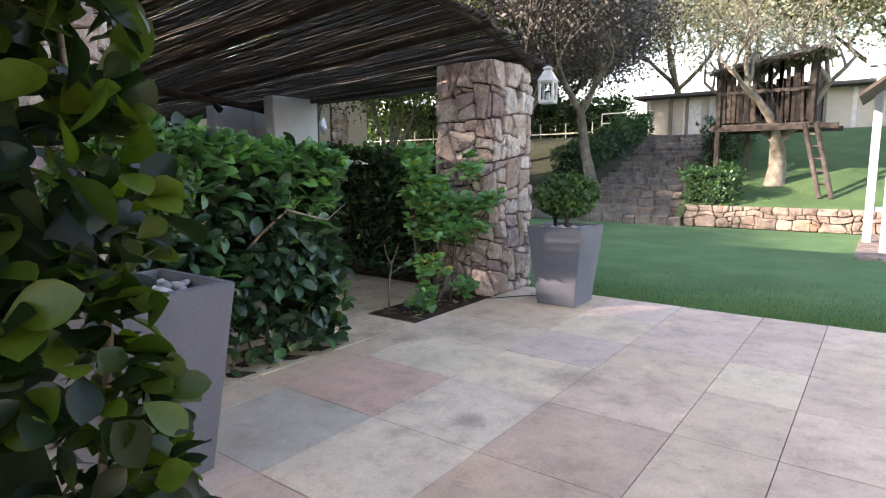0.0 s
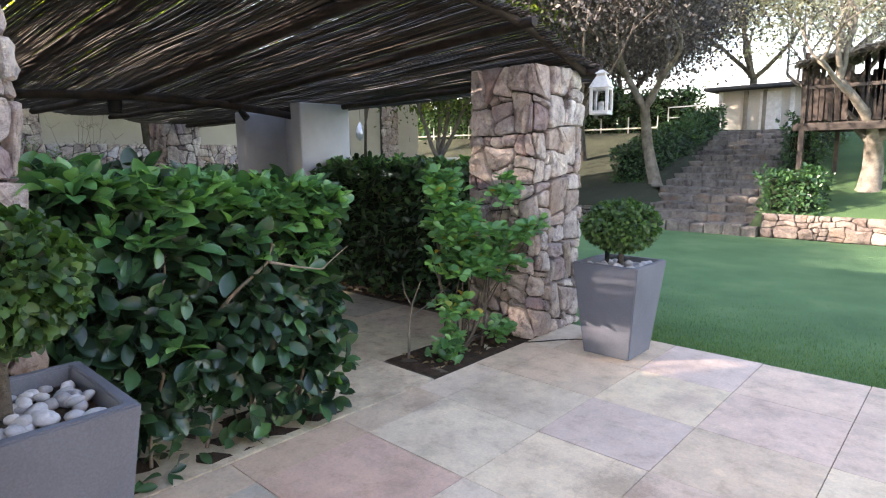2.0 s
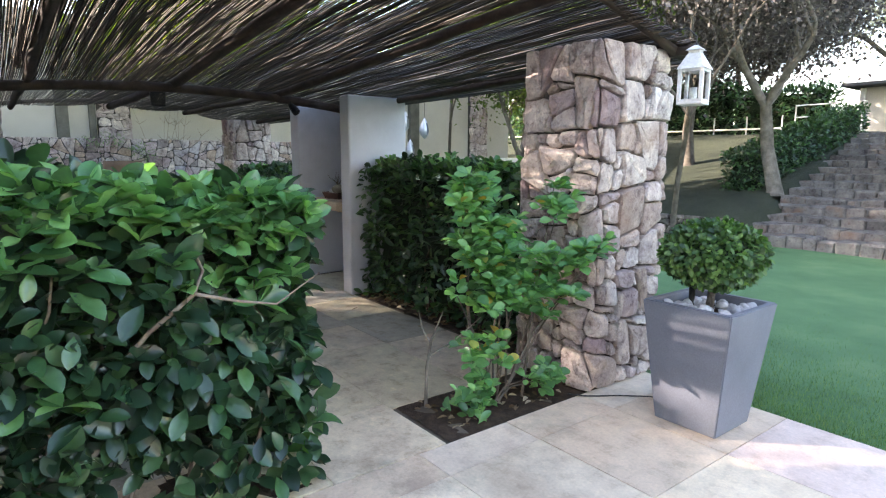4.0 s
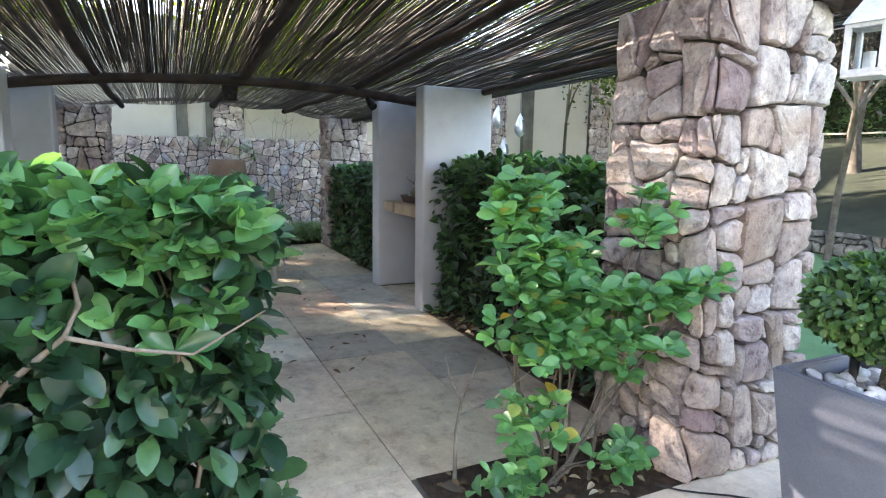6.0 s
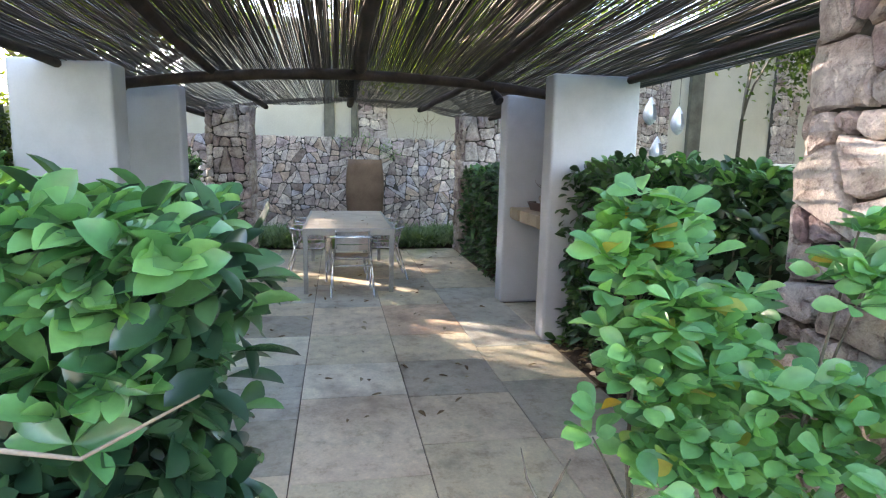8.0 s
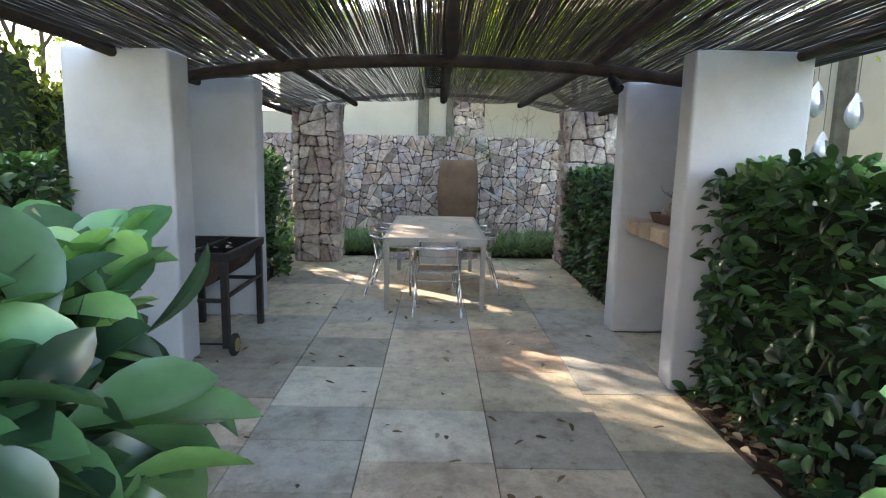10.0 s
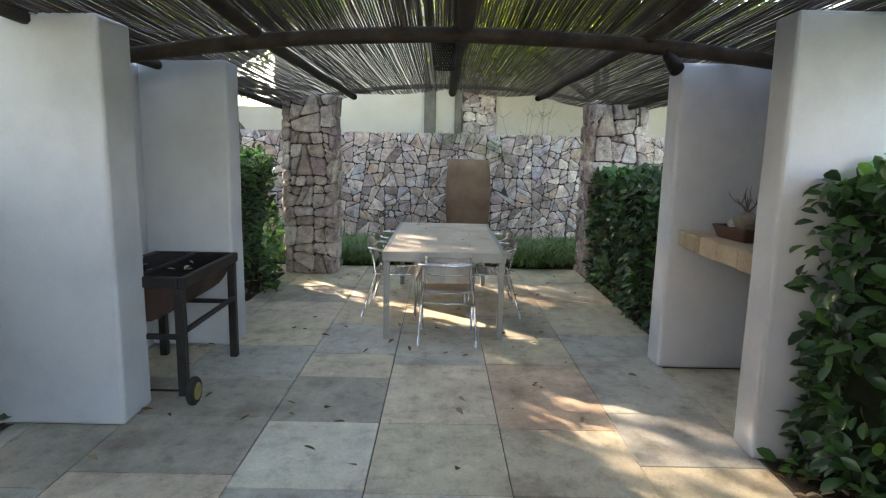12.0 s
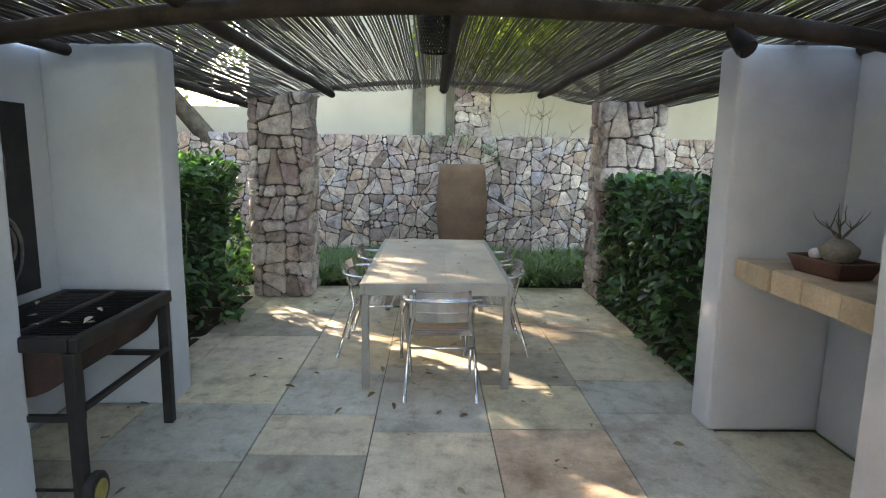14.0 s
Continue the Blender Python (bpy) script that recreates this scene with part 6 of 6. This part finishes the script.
# added in the sun's path so that streaks and dapples fall on the paving
tree("tree", -13.2, -3.9, 0, 6.5, 2.6, "light leafy tree added to break the sun into streaks", 78, 2600, 0.12, M_TREE, M_BARK, 0.11, 0.36, 0.36, (0.2, 0.4), 0.5)
tree("tree", -9.3, 18.5, land(-9.3, 18.5), 8.5, 4.2, "dusty dark-leaved tree behind the clipped hedge", 79, 40000, 0.12, M_TREE_DRY, M_BARK, 0.16, 0.25, 0.14, (0, 0), 0.6)
tree("tree", -4.3, -1.4, 0, 6.5, 2.2, "green leafy tree beside the pergola", 60, 24000, 0.12, M_TREE, M_BARK, 0.16, 0.42, 0.48, (-0.3, 0.9), 0.40)
# the next four are added on the sun's side to shade and dapple the paving
tree("tree", -4.5, -4.5, 0, 7.5, 3.6, "dense leafy tree beyond the side hedge, placed to shade the terrace", 64, 30000, 0.14, M_TREE, M_BARK, 0.16, 0.25, 0.05, (0, 0), 0.5)
tree("tree", -7.8, -8.2, 0, 8.5, 4.0, "dense leafy tree added in the side garden to shade the terrace", 65, 30000, 0.16, M_TREE, M_BARK, 0.2, 0.25, 0.05, (0, 0), 0.5)
tree("tree", -0.5, -9.0, 0, 9.0, 4.5, "dense leafy tree added out of view to shade the terrace", 66, 24000, 0.17, M_TREE, M_BARK, 0.2, 0.25, 0.1)
tree("tree", -15.5, -11.0, 0, 9.0, 4.5, "leafy tree beyond the boundary wall, added to filter the sun", 67, 14000, 0.17, M_TREE, M_BARK, 0.2, 0.3, 0.3)


# ---------------------------------------------------------------- fallen leaves
def litter():
    rng = np.random.default_rng(90)
    n = 130
    pos = np.stack([rng.uniform(-11, -4.2, n), rng.uniform(1.7, 5.3, n), np.full(n, 0.008)], axis=1)
    a = rng.uniform(0, 6.283, n)
    axis = np.stack([np.cos(a), np.sin(a), rng.uniform(0, 0.2, n)], axis=1)
    me = leaf_mesh("fallen_leaves", pos, axis, rvec(n, rng) * 0.4 + np.array([0, 0, 1.0]), rng.uniform(0.035, 0.08, n), 0.45, 0.15, -0.1)
    tagged(link("fallen_leaves", me, M_DRYLEAF), "dry brown and pale leaves scattered on the paving", "leaves", kind="stuff")
    n = 160
    pos = np.stack([rng.uniform(-5.8, -3.1, n), rng.uniform(5.42, 5.75, n), np.full(n, 0.03)], axis=1)
    a = rng.uniform(0, 6.283, n)
    me = leaf_mesh("fallen_leaves", pos, np.stack([np.cos(a), np.sin(a), rng.uniform(-0.1, 0.3, n)], axis=1), rvec(n, rng) * 0.6 + np.array([0, 0, 1.0]), rng.uniform(0.05, 0.10, n), 0.5, 0.2, 0.1)
    tagged(link("fallen_leaves", me, M_DRYLEAF), "brown leaves lying in the hedge bed", "leaves", kind="stuff")
    n = 70
    pos = np.stack([rng.uniform(-2.86, -2.34, n), rng.uniform(4.1, 5.25, n), np.full(n, 0.022)], axis=1)
    a = rng.uniform(0, 6.283, n)
    me = leaf_mesh("fallen_leaves", pos, np.stack([np.cos(a), np.sin(a), rng.uniform(-0.1, 0.3, n)], axis=1), rvec(n, rng) * 0.6 + np.array([0, 0, 1.0]), rng.uniform(0.03, 0.07, n), 0.5, 0.2, 0.1)
    tagged(link("fallen_leaves", me, M_DRYLEAF), "brown leaves lying in the entrance bed", "leaves", kind="stuff")


litter()


def lawn_edge():
    """Short blades where the lawn meets the paving."""
    rng = np.random.default_rng(99)
    n = 26000
    x = rng.uniform(-2.2, 2.4, n)
    y = 5.985 + rng.exponential(0.55, n)
    base = np.stack([x, np.minimum(y, 9.0), np.full(n, -0.012)], axis=1)
    a = rng.uniform(0, 6.283, n)
    d = np.stack([np.cos(a), np.sin(a), np.zeros(n)], axis=1)
    h = rng.uniform(0.018, 0.040, n)
    sd = np.stack([-np.sin(a), np.cos(a), np.zeros(n)], axis=1) * 0.0022
    v = np.stack([base - sd, base + sd, base + d * (h * 0.5)[:, None] + np.array([0, 0, 1.0]) * h[:, None]], axis=1).reshape(-1, 3)
    f = np.arange(n)[:, None] * 3 + np.array([[0, 1, 2]])
    tagged(link("lawn_grass", mesh_from("lawn_grass", v, f), M_BLADE), "short green grass blades along the paving edge", "grass", kind="stuff")


lawn_edge()


def single_leaf(name, label, x, y, z, a, size, material, tilt=0.0):
    me = leaf_mesh(name, np.zeros((1, 3)), np.array([[1.0, 0, 0.05]]), np.array([[0, 0, 1.0]]), np.array([size]), 0.45, 0.15, -0.1)
    ob = link(name, me, material)
    ob.matrix_basis = pose(x, y, z, tilt, 0, a)
    return tagged(ob, label, "leaf", "fallen leaves on furniture")


_r = random.Random(15)
for _k in range(9):
    single_leaf("fallen_leaf", "pale curled dry leaf on the black grill grid", _r.uniform(-7.3, -6.55), _r.uniform(1.52, 2.0), 0.838, _r.uniform(0, 360), _r.uniform(0.04, 0.08), M_PALELEAF)
for _k in range(8):
    single_leaf("fallen_leaf", "small brown dry leaf on the table top", _r.uniform(-9.9, -8.1), _r.uniform(3.25, 4.1), 0.779, _r.uniform(0, 360), _r.uniform(0.03, 0.055), M_DRYLEAF)


def bare_shrub():
    t = thing("bare_shrub", "small leafless shrub against the cream house wall", "shrub", m=pose(-14.5, 5.25, 0))
    r = random.Random(41)
    for k in range(9):
        p, d = Vector((r.uniform(-0.05, 0.05), r.uniform(-0.08, 0.08), 0.0)), Vector((0, r.uniform(-0.28, 0.28), 1.0))
        pts = [p]
        for q in range(7):
            d = (d + Vector((r.uniform(-0.2, 0.2), r.uniform(-0.25, 0.25), 0.1))).normalized()
            pts.append(pts[-1] + d * 0.40)
        part("stem", tubed(pts, [0.012 - 0.0015 * i for i in range(8)], 5), M_TWIG, t)
        for i in (4, 5, 6):
            for side in (-1, 1):
                part("twig", tubed([pts[i], pts[i] + Vector((r.uniform(-0.1, 0.1), side * r.uniform(0.08, 0.2), r.uniform(0.08, 0.2)))], [0.005, 0.002], 4), M_TWIG, t)


bare_shrub()


def pole_spotlight():
    x, y = -6.86, 5.10
    z = roof_z(-6.9, y) - 0.16
    t = thing("spotlight", "small black metal spotlight clamped under the cross pole", "lamp", m=pose(x, y, z))
    part("bracket", tubed([(0, 0, 0.06), (0, 0.0, 0.0), (0.02, 0.02, -0.03)], 0.012, 8), M_BLACK, t)
    part("housing", tubed([(-0.03, 0.01, 0.01), (0.02, 0.025, -0.035), (0.07, 0.04, -0.085), (0.08, 0.045, -0.095)], [0.030, 0.045, 0.050, 0.047], 14), M_BLACK, t)


pole_spotlight()


def wall_weeds():
    rng = np.random.default_rng(95)
    n = 260
    c = np.array([(-13.52, 3.75, 1.90), (-13.50, 4.55, 1.78), (-13.52, 4.15, 1.96), (-13.52, 4.75, 1.62)])[rng.integers(0, 4, n)]
    pos = c + rng.normal(0, 1, (n, 3)) * np.array([0.05, 0.13, 0.07])
    me = leaf_mesh("wall_weeds", pos, rvec(n, rng) + np.array([0.6, 0, 0.2]), rvec(n, rng) * 0.5 + np.array([0.5, 0, 0.8]), rng.uniform(0.04, 0.08, n), 0.3)
    tagged(link("wall_weeds", me, M_STRAP), "small ferny weeds rooted in the stone wall", "plants", kind="stuff")


wall_weeds()
pave()
